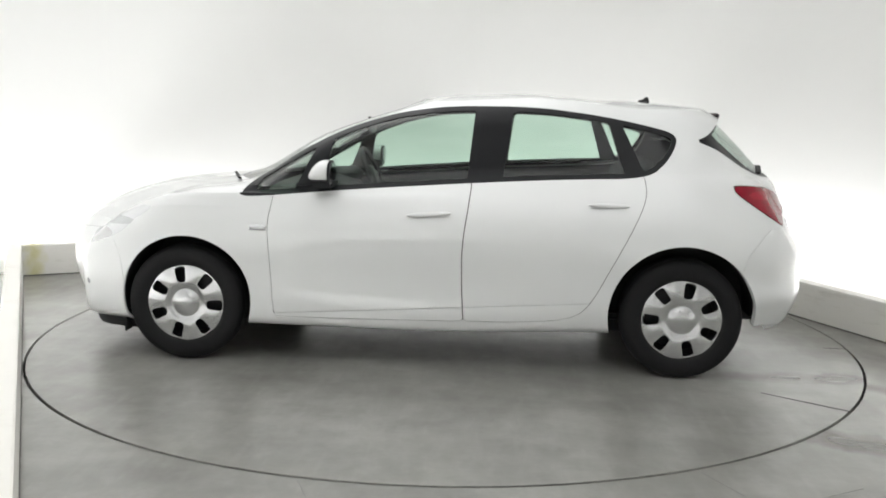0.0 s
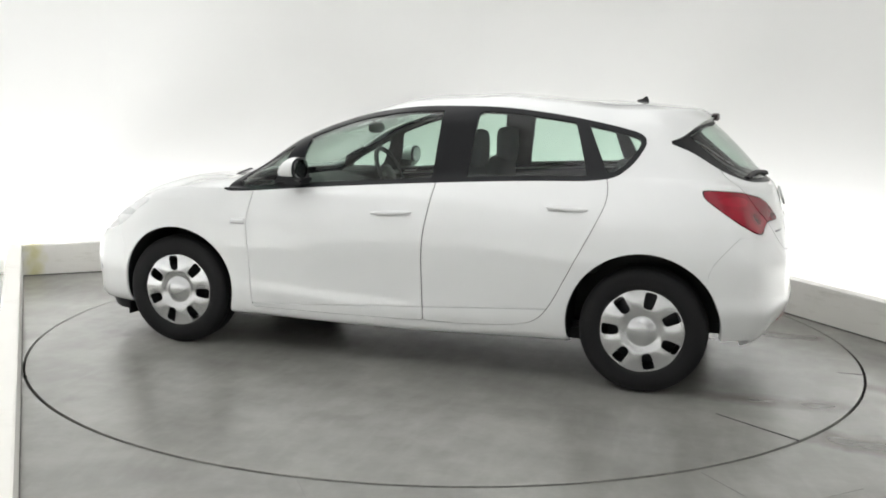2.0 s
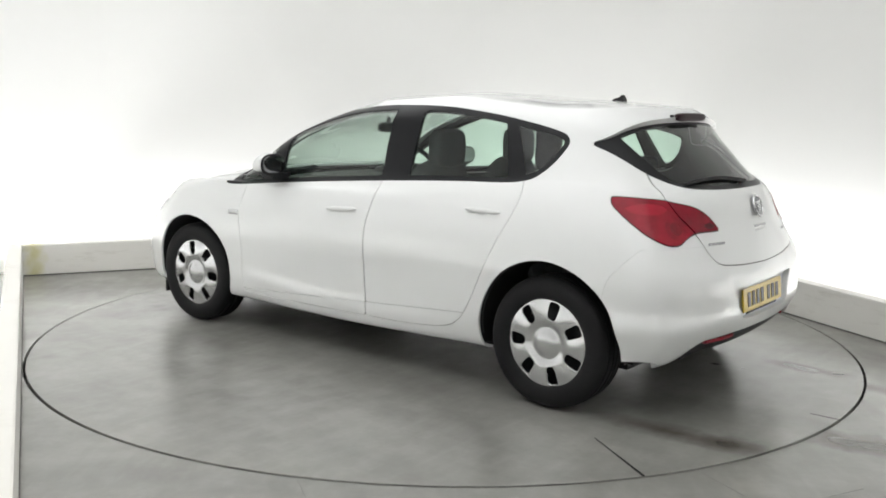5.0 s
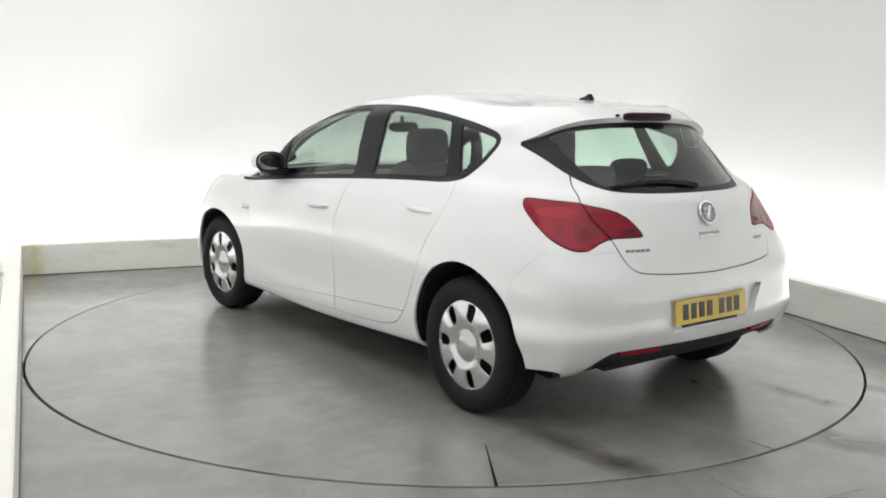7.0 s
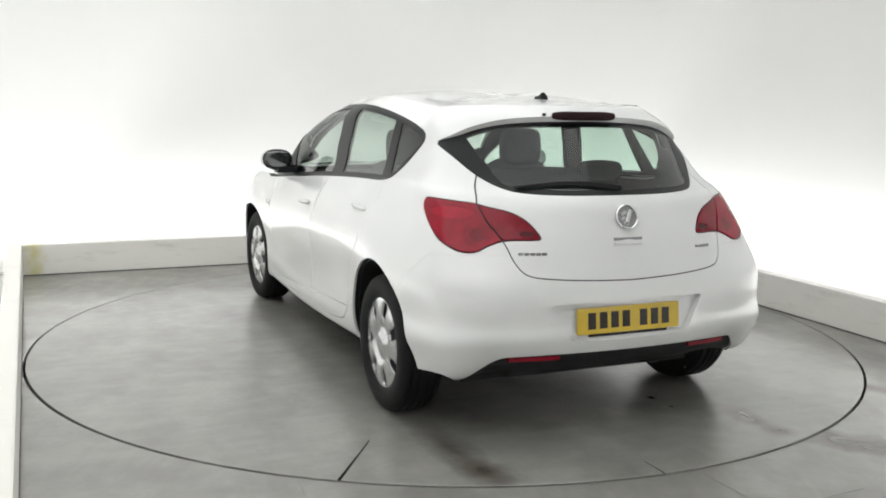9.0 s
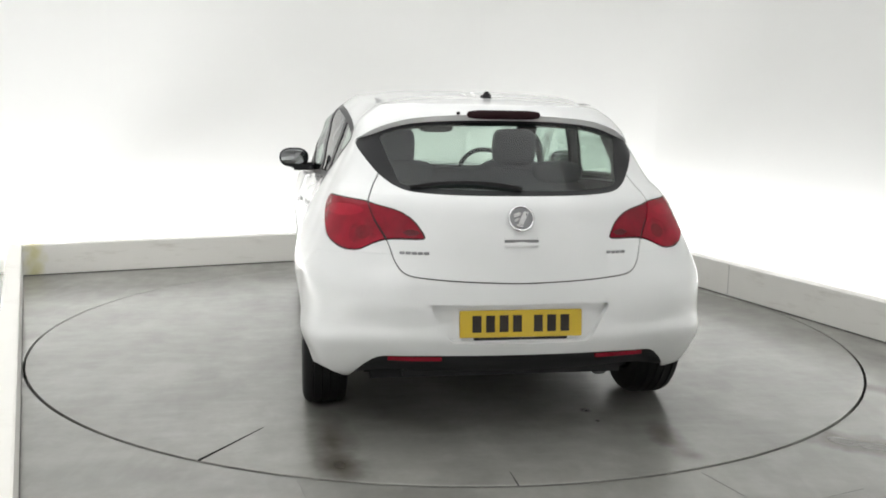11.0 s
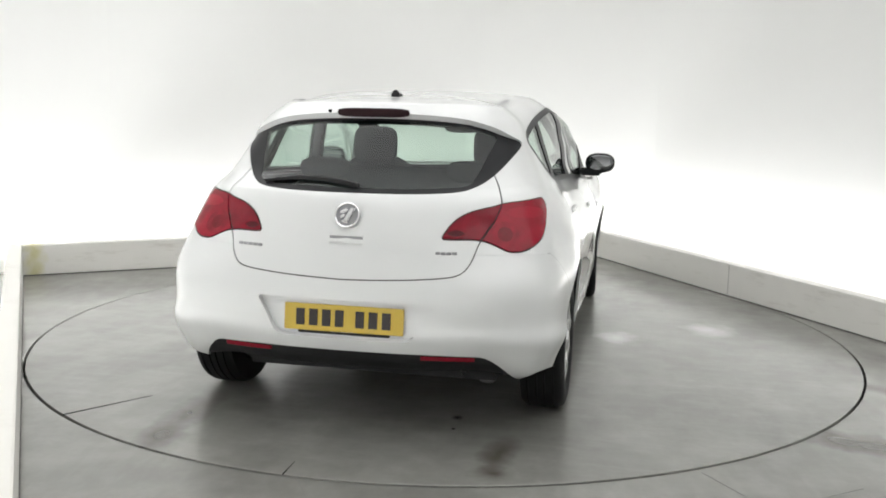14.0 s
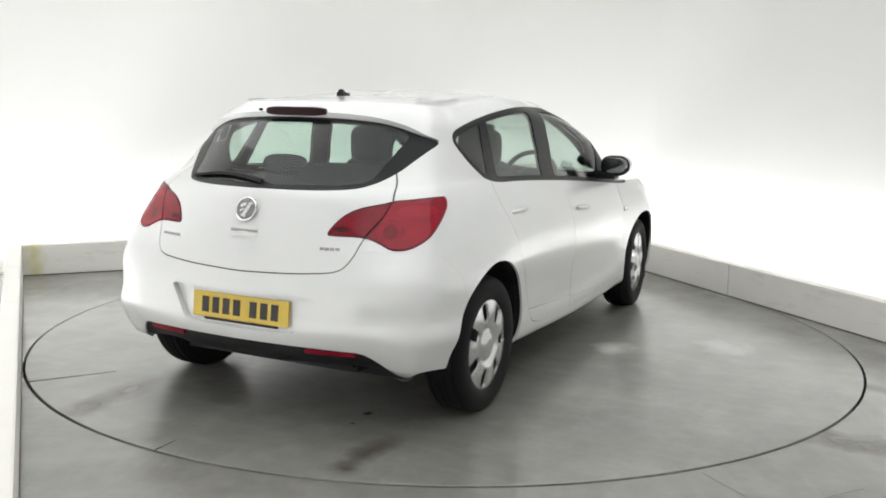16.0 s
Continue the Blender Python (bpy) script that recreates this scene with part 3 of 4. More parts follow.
HATCH = poly([(-.2, 1.30), (.50, 1.30), (.545, 1.14), (.60, 1.05), (.622, 1.0), (.60, .92), (.545, .85), (.525, .775), (.492, .728), (.44, .711), (.27, .696), (0, .686), (-.2, .688)], 2)
HEAD = [(7.85, .845), (8.05, .845), (8.7, .80), (9.6, .735), (10.35, .66), (10.2, .60), (9.3, .60), (8.6, .645), (8.15, .70)]
US = 0.28


def cells(pts, k=2):
    return poly([(a * US, b) for a, b in pts], k)


def seam(mesh, phi_of, width=0.0018):
    """Cuts a panel out along an outline and leaves a dark sunk joint round it."""
    inner, rest = split(mesh, phi_of(mesh) + width)
    joint, rest = split(rest, phi_of(rest) - width)
    return inner, shift(joint, -0.006), rest


def join(meshes):
    V, T, n = [], [], 0
    for m in meshes:
        V.append(m[0])
        T.append(m[1] + n)
        n += len(m[0])
    return np.concatenate(V), np.concatenate(T)


def keep(mesh, ok):
    """The triangles whose middle answers ok(x, y, z)."""
    c = mesh[0][mesh[1]][:, :, :3].mean(1)
    return mesh[0], mesh[1][ok(c[:, 0], c[:, 1], c[:, 2])]


def pieces(mesh):
    """The connected pieces of a mesh, without specks."""
    V, T = mesh
    lab = np.arange(len(V))
    while True:
        low = lab[T].min(1)
        nxt = lab.copy()
        for c in range(3):
            np.minimum.at(nxt, T[:, c], low)
        if (nxt == lab).all():
            break
        lab = nxt
    return [(V, T[lab[T[:, 0]] == k]) for k in np.unique(lab[T[:, 0]]) if (lab[T[:, 0]] == k).sum() > 24]


def on_skin(shell, x, z):
    """The half-width of the skin near (x, z) on the side."""
    V = shell[0]
    s = V[(V[:, 6] > 3.6) & (V[:, 6] < 8.4)]
    return s[np.argmin((s[:, 0] - x) ** 2 + (s[:, 2] - z) ** 2)]


def box(bm, cx, cy, cz, sx_, sy_, sz_, bevel=0.0, seg=2, rot=None):
    r = bmesh.ops.create_cube(bm, size=1, matrix=Matrix.Translation((cx, cy, cz)) @ (rot or Matrix.Identity(4)) @ Matrix.Diagonal((sx_, sy_, sz_, 1)))
    if bevel:
        es = list({e for v in r["verts"] for e in v.link_edges})
        bmesh.ops.bevel(bm, geom=es, offset=bevel, segments=seg, affect="EDGES")


def blob(bm, c, r, squash=2.6, nu=28, nv=16):
    """A rounded block: a superellipsoid."""
    def sp(v, e):
        return math.copysign(abs(v) ** e, v)
    e = 2 / squash
    rows = []
    for j in range(1, nv):
        b = -math.pi / 2 + math.pi * j / nv
        rows.append([bm.verts.new((c[0] + r[0] * sp(math.cos(b), e) * sp(math.cos(a), e), c[1] + r[1] * sp(math.cos(b), e) * sp(math.sin(a), e), c[2] + r[2] * sp(math.sin(b), e)))
                     for a in [2 * math.pi * i / nu for i in range(nu)]])
    for p, q in zip(rows, rows[1:]):
        for i in range(nu):
            bm.faces.new((p[i], p[(i + 1) % nu], q[(i + 1) % nu], q[i]))
    bm.faces.new(rows[0][::-1])
    bm.faces.new(rows[-1])


def build_body():
    half = full = make_shell()
    for cx, cz, r in ((1.310, 0.340, 0.354), (-1.340, 0.330, 0.381)):
        x, z = sx(half)
        _, half = split(half, gated(np.hypot(x - cx, z - cz) - r, half[0][:, 1] > 0.45))
        # wheel house behind the opening
        for s in (1, -1):
            bm = bmesh.new()
            n = 30
            rows = []
            for y in (0.885, 0.72, 0.50):
                rr = r + (0.001 if y > 0.85 else 0.015)
                row = []
                for i in range(n + 1):
                    a = radians(-12 + (204 if cx > 0 else 195) * i / n)
                    px, pz = cx + rr * math.cos(a), cz + rr * math.sin(a)
                    yy = on_skin(half, px, pz)[1] - 0.013 if y > 0.85 else y
                    row.append(bm.verts.new((px, s * yy, pz)))
                rows.append(row)
            for p, q in zip(rows, rows[1:]):
                for i in range(n):
                    bm.faces.new((p[i], p[i + 1], q[i + 1], q[i]))
            bm.faces.new(rows[-1])
            part("wheel_arch_liner", bm, PLASTIC, car)
    x, z = sx(half)
    dlo, half = split(half, gated(inside(x, z, DLO), half[0][:, 1] > 0.42))
    y, z = sy(half)
    rw, half = split(half, gated(inside(y, z, REAR_GLASS), half[0][:, 0] < -1.25))
    tail_poly = cells(TAIL, 1)
    tail, half = split(half, gated(inside(half[0][:, 6] * US, half[0][:, 2], tail_poly), (half[0][:, 6] < 5) & (half[0][:, 2] < 1.1)))
    head, half = split(half, gated(inside(half[0][:, 6] * US, half[0][:, 2], cells(HEAD)), half[0][:, 6] > 7))
    # windscreen
    wind_p = poly([(-.2, .985), (.60, .975), (.66, 1.0), (.60, 1.19), (.545, 1.375), (.46, 1.405), (-.2, 1.415)])
    y, z = sy(half)
    wind, half = split(half, gated(inside(y, z, wind_p), (half[0][:, 0] > 0.02) & (half[0][:, 7] > 8.35)))

    # what lines the cabin
    lining = keep(shift(half, -0.035), lambda x, y, z: (z > 0.30) & (x < 1.5) & (x > -1.95))
    # lower tail: dark diffuser under the white bumper
    diff_p = poly([(-.2, .388), (.56, .388), (.605, .375), (.66, .325), (.72, .24), (.72, .1), (-.2, .1)], 1)
    y, z = sy(half)
    _, half = split(half, gated(z - (0.262 + 0.50 * (y - 0.72) - 0.25 * np.clip(half[0][:, 0] + 1.85, 0, 0.2)), (half[0][:, 0] < -1.5) & (y > 0.66)))
    y, z = sy(half)
    diff, half = split(half, gated(inside(y, z, diff_p), half[0][:, 0] < -1.6))
    # panels
    def side_phi(p):
        return lambda m: gated(inside(m[0][:, 0], m[0][:, 2], p), m[0][:, 1] > 0.45)
    gaps = []
    fdoor, j, half = seam(half, side_phi(FRONT_DOOR))
    gaps.append(j)
    rdoor, j, half = seam(half, side_phi(REAR_DOOR))
    gaps.append(j)
    hatch, j, half = seam(half, lambda m: gated(inside(m[0][:, 1], m[0][:, 2], HATCH), m[0][:, 0] < -1.45), 0.0027)
    gaps.append(j)
    # spoiler: the tail end of the roof, drawn out over the glass
    def spoil_phi(m):
        X, Y, Z = m[0][:, 0], m[0][:, 1], m[0][:, 2]
        return np.maximum(X + 1.345 + 0.10 * (Y < 0), 1.225 - Z)
    spo, half = split(half, spoil_phi(half))
    V = spo[0].copy()
    d = inside(V[:, 1], V[:, 2], REAR_GLASS)
    k = np.clip(1 - d / 0.13, 0, 1) ** 2
    fade = np.clip((V[:, 2] - 1.232) / 0.06, 0, 1) * np.clip((-1.35 - V[:, 0]) / 0.08, 0, 1)
    V[:, 0] -= 0.028 * k * fade
    V[:, 2] += 0.010 * k * fade
    V[:, 3] += 0.15 * k * fade
    spo = (V, spo[1])
    # bumper seam below the tail lamp, and the front bumper's
    bump_p = poly([(-3, .80), (-1.80, .80), (-1.775, .80), (-1.700, .715), (-1.655, .66), (-1.63, .55), (-1.60, 0), (-3, 0)], 1)
    rbump, j, half = seam(half, lambda m: gated(inside(m[0][:, 0], m[0][:, 2], bump_p), m[0][:, 0] < -1.4), 0.0006)
    gaps.append(keep(j, lambda x, y, z: x > -1.79))
    rbump = join([rbump, shift(keep(j, lambda x, y, z: x <= -1.79), 0.005)])
    # sunk panel for the number plate
    rec_p = poly([(-.2, .602), (.33, .602), (.385, .600), (.36, .560), (.30, .455), (.27, .440), (-.2, .440)], 1)
    y, z = sy(rbump)
    recess, rbump = split(rbump, gated(inside(y, z, rec_p), rbump[0][:, 0] < -1.9))
    fb_p = poly([(1.72, .66), (1.78, .70), (1.95, .655), (3, .62), (3, 0), (1.62, 0), (1.66, .52)], 1)
    fbump, j, half = seam(half, lambda m: gated(inside(m[0][:, 0], m[0][:, 2], fb_p), m[0][:, 0] > 1.4), 0.0009)
    gaps.append(j)
    hood_phi = lambda m: np.where((m[0][:, 0] > 0.9) & (m[0][:, 7] > 6.2), m[0][:, 1] - 0.70 + 0.06 * np.clip(m[0][:, 0] - 1.2, 0, 2), 0.5)
    hood, _ = split(half, hood_phi(half))
    hood = shift(hood, 0.0015)

    shell_ob = skin("body_shell", both(half), PAINT, car, 0.012)
    hood_ob = skin("bonnet", both(hood), PAINT, car)
    skin("front_bumper", both(fbump), PAINT, car)
    bumper = skin("rear_bumper", both(rbump), PAINT, car, 0.032)
    skin("plate_recess", both(shift(recess, -0.030)), PAINT, bumper, 0)
    hatch_ob = skin("hatch", both(hatch), PAINT, car)
    skin("spoiler", both(spo), PAINT, car, 0.042)
    for j in gaps:
        for one in pieces(tidy(j)):
            for m in (one, mirror(one)):
                skin("panel_joint", m, JOINT, car, 0)
    skin("cabin_lining", both(lining), INNER, car, 0, "dark grey cabin trim")
    skin("diffuser", both(shift(diff, -0.012)), PLASTIC, bumper, 0.02, "rough black plastic lower bumper")
    # side windows, mirrored
    for s in (1, -1):
        side = (lambda m: m) if s > 0 else mirror
        doors = []
        for nm, d in (("front_door", fdoor), ("rear_door", rdoor)):
            # a pressed line along the foot of the door
            line = lambda m: m[0][:, 2] - 0.336 + 0.0656 * m[0][:, 0]
            foot, top = split(d, line(d) - 0.0035)
            foot, press = split(foot, line(foot) + 0.0035)
            d = join([top, foot])
            doors.append(skin(nm, side(d), PAINT, car, 0.011))
            skin("press_line", side(shift(press, -0.010)), PAINT, doors[-1], 0)
        m = dlo
        edge = lambda q: inside(q[0][:, 0], q[0][:, 2], DLO) + 0.026
        def slab(q, x0, k0, x1, k1):
            """Between two leaning lines x = x0 + k0 (z - 1)."""
            X, Z = q[0][:, 0], q[0][:, 2]
            return np.maximum(edge(q), np.maximum((x1 + k1 * (Z - 1)) - X, X - (x0 + k0 * (Z - 1))))
        for x0, k0, x1, k1, dr in ((.93, -.16, .70, -.45, shell_ob), (.565, -.16, -.195, -.10, doors[0]), (-.385, -.13, -1.045, .31, doors[1]), (-1.162, .47, -3, 0, shell_ob)):
            g, m = split(m, slab(m, x0, k0, x1, k1))
            skin("window_glass", side(shift(g, -0.004)), GLASS, dr, 0, "green-tinted window glass").visible_shadow = False
        skin("window_surround", side(m), BLACK, car, 0.02, "gloss black window surround and pillars")
        # inner frame seen through the panes
        lamp_cut = lambda q: (q[0][:, 6] - 1.80) * US - (q[0][:, 2] - 0.855) * 0.75
        lens, _ = split(tail, inside(tail[0][:, 6] * US, tail[0][:, 2], tail_poly) + 0.0060)
        inn, out = split(lens, lamp_cut(lens) + 0.005)
        _, out = split(out, lamp_cut(out) - 0.005)
        # darker chambers inside the lenses
        core = lambda q, cu, cz, ru, rz: np.hypot((q[0][:, 6] - cu) * US / ru, (q[0][:, 2] - cz) / rz) - 1
        brake, out = split(out, core(out, 2.22, 0.880, 0.085, 0.050))
        heart, brake = split(brake, core(brake, 2.22, 0.880, 0.048, 0.028))
        strip, out = split(out, core(out, 2.80, 0.965, 0.15, 0.024))
        lamp = skin("tail_light", side(shift(out, 0.003)), RED, car, 0.03, "red tail light lens")
        skin("brake_chamber", side(shift(brake, 0.0025)), BRAKERED, lamp, 0.01, "darker red brake light chamber")
        skin("brake_bulb_well", side(shift(heart, 0.002)), WELLRED, lamp, 0.01, "deep red bulb well")
        skin("marker_strip", side(shift(strip, 0.002)), BRIGHTRED, lamp, 0.01, "bright red marker strip")
        dark, bright = split(inn, core(inn, 1.48, 0.884, 0.034, 0.013))
        skin("tail_light_inner", side(shift(bright, 0.003)), TAILDARK, hatch_ob, 0.03, "red tail light lens on the hatch")
        skin("reversing_chamber", side(shift(dark, 0.001)), PALERED, hatch_ob, 0.012, "grey-red reversing lamp chamber")
        skin("lamp_bed", side(shift(tail, -0.003)), SEAL, car, 0.01, "dark red lamp seal")
        bowl, rest = split(head, core(head, 8.95, 0.675, 0.15, 0.038))
        brow, rest = split(rest, core(rest, 8.75, 0.755, 0.24, 0.022))
        hl = skin("headlight", side(shift(rest, 0.002)), LENS, car, 0.02, "clear headlight lens")
        skin("reflector_bowl", side(shift(bowl, -0.002)), CHROME, hl, 0.01, "chrome reflector bowl")
        skin("lamp_brow", side(shift(brow, -0.001)), GREYLENS, hl, 0.01, "grey upper lamp chamber")
    # rear glass with its black border
    y, z = sy(rw)
    e = inside(y, z, REAR_GLASS) + 0.022
    e = np.maximum(e, np.where(y > 0.2, (y - 0.525) - 0.35 * (z - 1.2), -1))
    gl, frit = split(rw, e)
    skin("rear_window_border", both(shift(frit, -0.003)), BLACK, hatch_ob, 0.02, "gloss black border of the rear window")
    skin("rear_window", both(shift(gl, -0.004)), GLASS, hatch_ob, 0, "green-tinted rear window").visible_shadow = False
    skin("windscreen", both(shift(wind, -0.004)), SCREEN, car, 0, "green-tinted windscreen").visible_shadow = False
    return full, hatch_ob, bumper, shell_ob


FULL, hatch_ob, bumper_ob, shell_ob = build_body()
doors = {(o.name.split(".")[0], 1 if np.mean([v.co.y for v in o.data.vertices]) > 0 else -1): o for o in car.children if "door" in o.name}


def build_trim():
    # underbody
    bm = bmesh.new()
    box(bm, 0.10, 0, 0.228, 3.5, 1.24, 0.10, 0.03)
    box(bm, 0.0, 0, 0.226, 1.85, 1.44, 0.07, 0.02)
    # rear box added to block light and deepen the shade under the tail
    box(bm, -1.66, 0, 0.290, 0.40, 1.00, 0.09, 0.03)
    part("underbody", bm, PLASTIC, car, "dark underbody pan")
    bm = bmesh.new()
    blob(bm, (-1.50, -0.53, 0.190), (0.035, 0.046, 0.060), 3, 24, 12)
    part("exhaust_silencer", bm, DULL, car, "dull grey steel exhaust end")
    for s in (1, -1):
        # door handles
        for nm, x, z, ln in (("front_door", -0.008, 0.838, 0.235), ("rear_door", -0.945, 0.905, 0.215)):
            v = on_skin(FULL, x, z)
            n = Vector((v[3], v[4], v[5])).normalized()
            bm = bmesh.new()
            blob(bm, (0, 0.006, 0), (ln / 2, 0.012, 0.013), 2.4, 24, 10)
            h = part("handle", bm, PAINT, doors[nm, s])
            h.matrix_basis = Matrix.Translation((x, s * (v[1] + 0.004), z)) @ pose(0, 0, 0, 8 * s, (4 if nm == "front_door" else -1) * s, 0 if s > 0 else 180)
            # grey sliver that draws the shadow below the handle
            bm = bmesh.new()
            blob(bm, (0, 0, 0), (ln / 2 * 0.92, 0.003, 0.004), 3, 24, 8)
            h = part("handle_shade", bm, SATIN, doors[nm, s], "grey strip painted as the shadow under the handle")
            h.matrix_basis = Matrix.Translation((x, s * (v[1] + 0.006), z - 0.016)) @ pose(0, 0, 0, 0, (4 if nm == "front_door" else -1) * s, 0 if s > 0 else 180)
        # side repeater on the wing
        v = on_skin(FULL, 0.91, 0.748)
        bm = bmesh.new()
        blob(bm, (0, 0, 0), (0.045, 0.010, 0.013), 3.5, 24, 8)
        r = part("side_repeater", bm, LENS, car, "small clear side repeater")
        r.matrix_basis = Matrix.Translation((0.91, s * v[1], 0.748))
        bm = bmesh.new()
        box(bm, 0.912, s * (v[1] + 0.002), 0.733, 0.09, 0.012, 0.006, 0.002)
        part("repeater_trim", bm, GREYMET, car)
        # door mirror
        mir = new("door_mirror")
        mir.parent = car
        bm = bmesh.new()
        blob(bm, (0.552, s * 0.921, 1.056), (0.086, 0.095, 0.060), 2.4, 32, 18)
        for v_ in bm.verts:
            v_.co.x = max(v_.co.x, 0.506)
            v_.co.z = max(v_.co.z, 1.016)
            v_.co.x = 0.51 + (v_.co.x - 0.51) * (1.18 - 0.62 * (v_.co.z - 0.97) / 0.14)
        part("cap", bm, PAINT, mir, "white painted mirror cap")
        bm = bmesh.new()
        blob(bm, (0.505, s * 0.921, 1.052), (0.013, 0.095, 0.064), 2.4, 32, 12)
        part("housing", bm, BLACK, mir, "black mirror housing")
        bm = bmesh.new()
        blob(bm, (0.496, s * 0.924, 1.055), (0.006, 0.081, 0.050), 2.6, 28, 10)
        part("mirror_glass", bm, MIRROR, mir, "mirror glass")
        bm = bmesh.new()
        box(bm, 0.555, s * 0.860, 0.992, 0.12, 0.15, 0.05, 0.014)
        part("foot", bm, BLACK, mir, "black mirror foot")
        # roof joint near the tail
        bm = bmesh.new()
        rows = []
        for i in range(13):
            x = -0.95 - 0.38 * i / 12
            c = FULL[0]
            c = c[(c[:, 2] > 1.3)]
            yy = 0.515 - 0.03 * i / 12
            d2 = (c[:, 0] - x) ** 2 + (c[:, 1] - yy) ** 2
            near = np.argsort(d2)[:6]
            zz = float((c[near, 2] / (d2[near] + 1e-5)).sum() / (1 / (d2[near] + 1e-5)).sum())
            rows.append([bm.verts.new((x, s * (yy + dy), zz + 0.010 - dy * 0.3)) for dy in (-0.009, 0.009)])
        for a, b in zip(rows, rows[1:]):
            if (a[0].co - b[0].co).length > 1e-4:
                bm.faces.new((a[0], a[1], b[1], b[0]))
        part("roof_joint", bm, GREYMET, car)
    # rear wiper
    bm = bmesh.new()
    V = FULL[0]
    V = V[(V[:, 0] < -1.5) & (V[:, 2] > 1.0) & (V[:, 2] < 1.3)]
    last = None
    for i in range(22):
        f = i / 21
        y, z = -0.02 + 0.46 * f, 1.072 + 0.022 * math.sin(math.pi * f)
        d2 = (V[:, 1] - abs(y)) ** 2 + (V[:, 2] - z) ** 2
        near = np.argsort(d2)[:8]
        wt = 1 / (d2[near] + 1e-5)
        c = Vector((float((V[near, 0] * wt).sum() / wt.sum()) - 0.015, y, z - 0.006))
        w_ = 0.009 * (1 - 0.4 * f)
        ringv = [bm.verts.new(c + Vector((dx, 0, dz))) for dx, dz in ((-0.010, -w_), (-0.010, w_), (0.014, w_), (0.014, -w_))]
        if last:
            for k in range(4):
                bm.faces.new((last[k], last[(k + 1) % 4], ringv[(k + 1) % 4], ringv[k]))
        else:
            bm.faces.new(ringv)
        last = ringv
    bm.faces.new(last[::-1])
    part("wiper_arm", bm, PLASTIC, car, "black plastic rear wiper")
    # brake light in the spoiler's edge
    bm = bmesh.new()
    blob(bm, (-1.604, 0, 1.369), (0.020, 0.168, 0.021), 4, 40, 8)
    part("high_brake_light", bm, DEEPRED, car, "dark red third brake light")
    bm = bmesh.new()
    blob(bm, (-1.600, 0.205, 1.374), (0.012, 0.008, 0.007), 2.4, 12, 8)
    part("washer_jet", bm, PLASTIC, car, "small black washer jet")
    # aerial
    bm = bmesh.new()
    prof = [(-1.235, 1.435), (-1.165, 1.445), (-1.175, 1.457), (-1.20, 1.464), (-1.212, 1.476), (-1.226, 1.477), (-1.232, 1.458)]
    lo = [bm.verts.new((x, -0.020 if z < 1.46 else -0.007, z)) for x, z in prof]
    hi = [bm.verts.new((x, 0.020 if z < 1.46 else 0.007, z)) for x, z in prof]
    bm.faces.new(lo)
    bm.faces.new(hi[::-1])
    for i in range(len(prof)):
        k = (i + 1) % len(prof)
        bm.faces.new((lo[i], hi[i], hi[k], lo[k]))
    part("roof_aerial", bm, PLASTIC, car, "small black roof aerial")
    # round badge: ring, disc and a slanted shape
    I = pose(-1.974, 0, 0.948, 0, 20, 0)
    bm = bmesh.new()
    n, k = 40, 8
    rows = [[bm.verts.new((-0.006 - 0.006 * math.sin(2 * math.pi * b / k), (0.051 + 0.005 * math.cos(2 * math.pi * b / k)) * math.cos(2 * math.pi * a / n), (0.051 + 0.005 * math.cos(2 * math.pi * b / k)) * math.sin(2 * math.pi * a / n))) for b in range(k)] for a in range(n)]
    for a in range(n):
        for b in range(k):
            bm.faces.new((rows[a][b], rows[(a + 1) % n][b], rows[(a + 1) % n][(b + 1) % k], rows[a][(b + 1) % k]))
    badge = part("badge_ring", bm, CHROME, hatch_ob, "chrome badge ring")
    badge.matrix_basis = I
    bm = bmesh.new()
    bmesh.ops.create_cone(bm, cap_ends=True, radius1=0.047, radius2=0.047, depth=0.006, segments=32, matrix=pose(-0.002, 0, 0, 0, 90, 0))
    d = part("badge_disc", bm, GREYMET, hatch_ob, "grey badge disc")
    d.matrix_basis = I
    bm = bmesh.new()
    for cy, cz, wd, ht, tilt_ in ((-0.008, 0.000, 0.020, 0.066, 26), (0.016, 0.016, 0.034, 0.014, -24), (0.020, -0.006, 0.026, 0.010, -30), (-0.024, 0.020, 0.012, 0.024, 40), (0.008, -0.030, 0.034, 0.010, 16)):
        box(bm, -0.008, cy, cz, 0.010, wd, ht, 0.004, 2, pose(0, 0, 0, tilt_, 0, 0))
    d = part("badge_shape", bm, CHROME, hatch_ob, "chrome badge relief")
    d.matrix_basis = I
    # grip below the badge: a grey bar put in for the recess's shade
    bm = bmesh.new()
    box(bm, -1.990, 0, 0.858, 0.016, 0.155, 0.024, 0.006)
    part("grip_shade_bar", bm, GREYMET, hatch_ob, "grey bar painted as the shade of the grip recess")
    bm = bmesh.new()
    box(bm, -1.999, 0, 0.838, 0.018, 0.15, 0.012, 0.005)
    part("grip_lip", bm, PAINT, hatch_ob)
    # model lettering as plain bars
    for y0, n, wd in ((0.490, 5, 0.022), (-0.385, 4, 0.020)):
        for i in range(n):
            y = y0 - i * (wd + 0.0025)
            V = FULL[0]
            V = V[(V[:, 0] < -1.6)]
            q = V[np.argmin((V[:, 1] - abs(y)) ** 2 + (V[:, 2] - 0.808) ** 2)]
            bm = bmesh.new()
            box(bm, q[0] - 0.001, y, 0.806, 0.005, wd, 0.013, 0.002, 1, pose(0, 0, 0, 0, 0, math.copysign(12, y) * -1))
            part("badge_letter_bar", bm, GREYMET, hatch_ob)
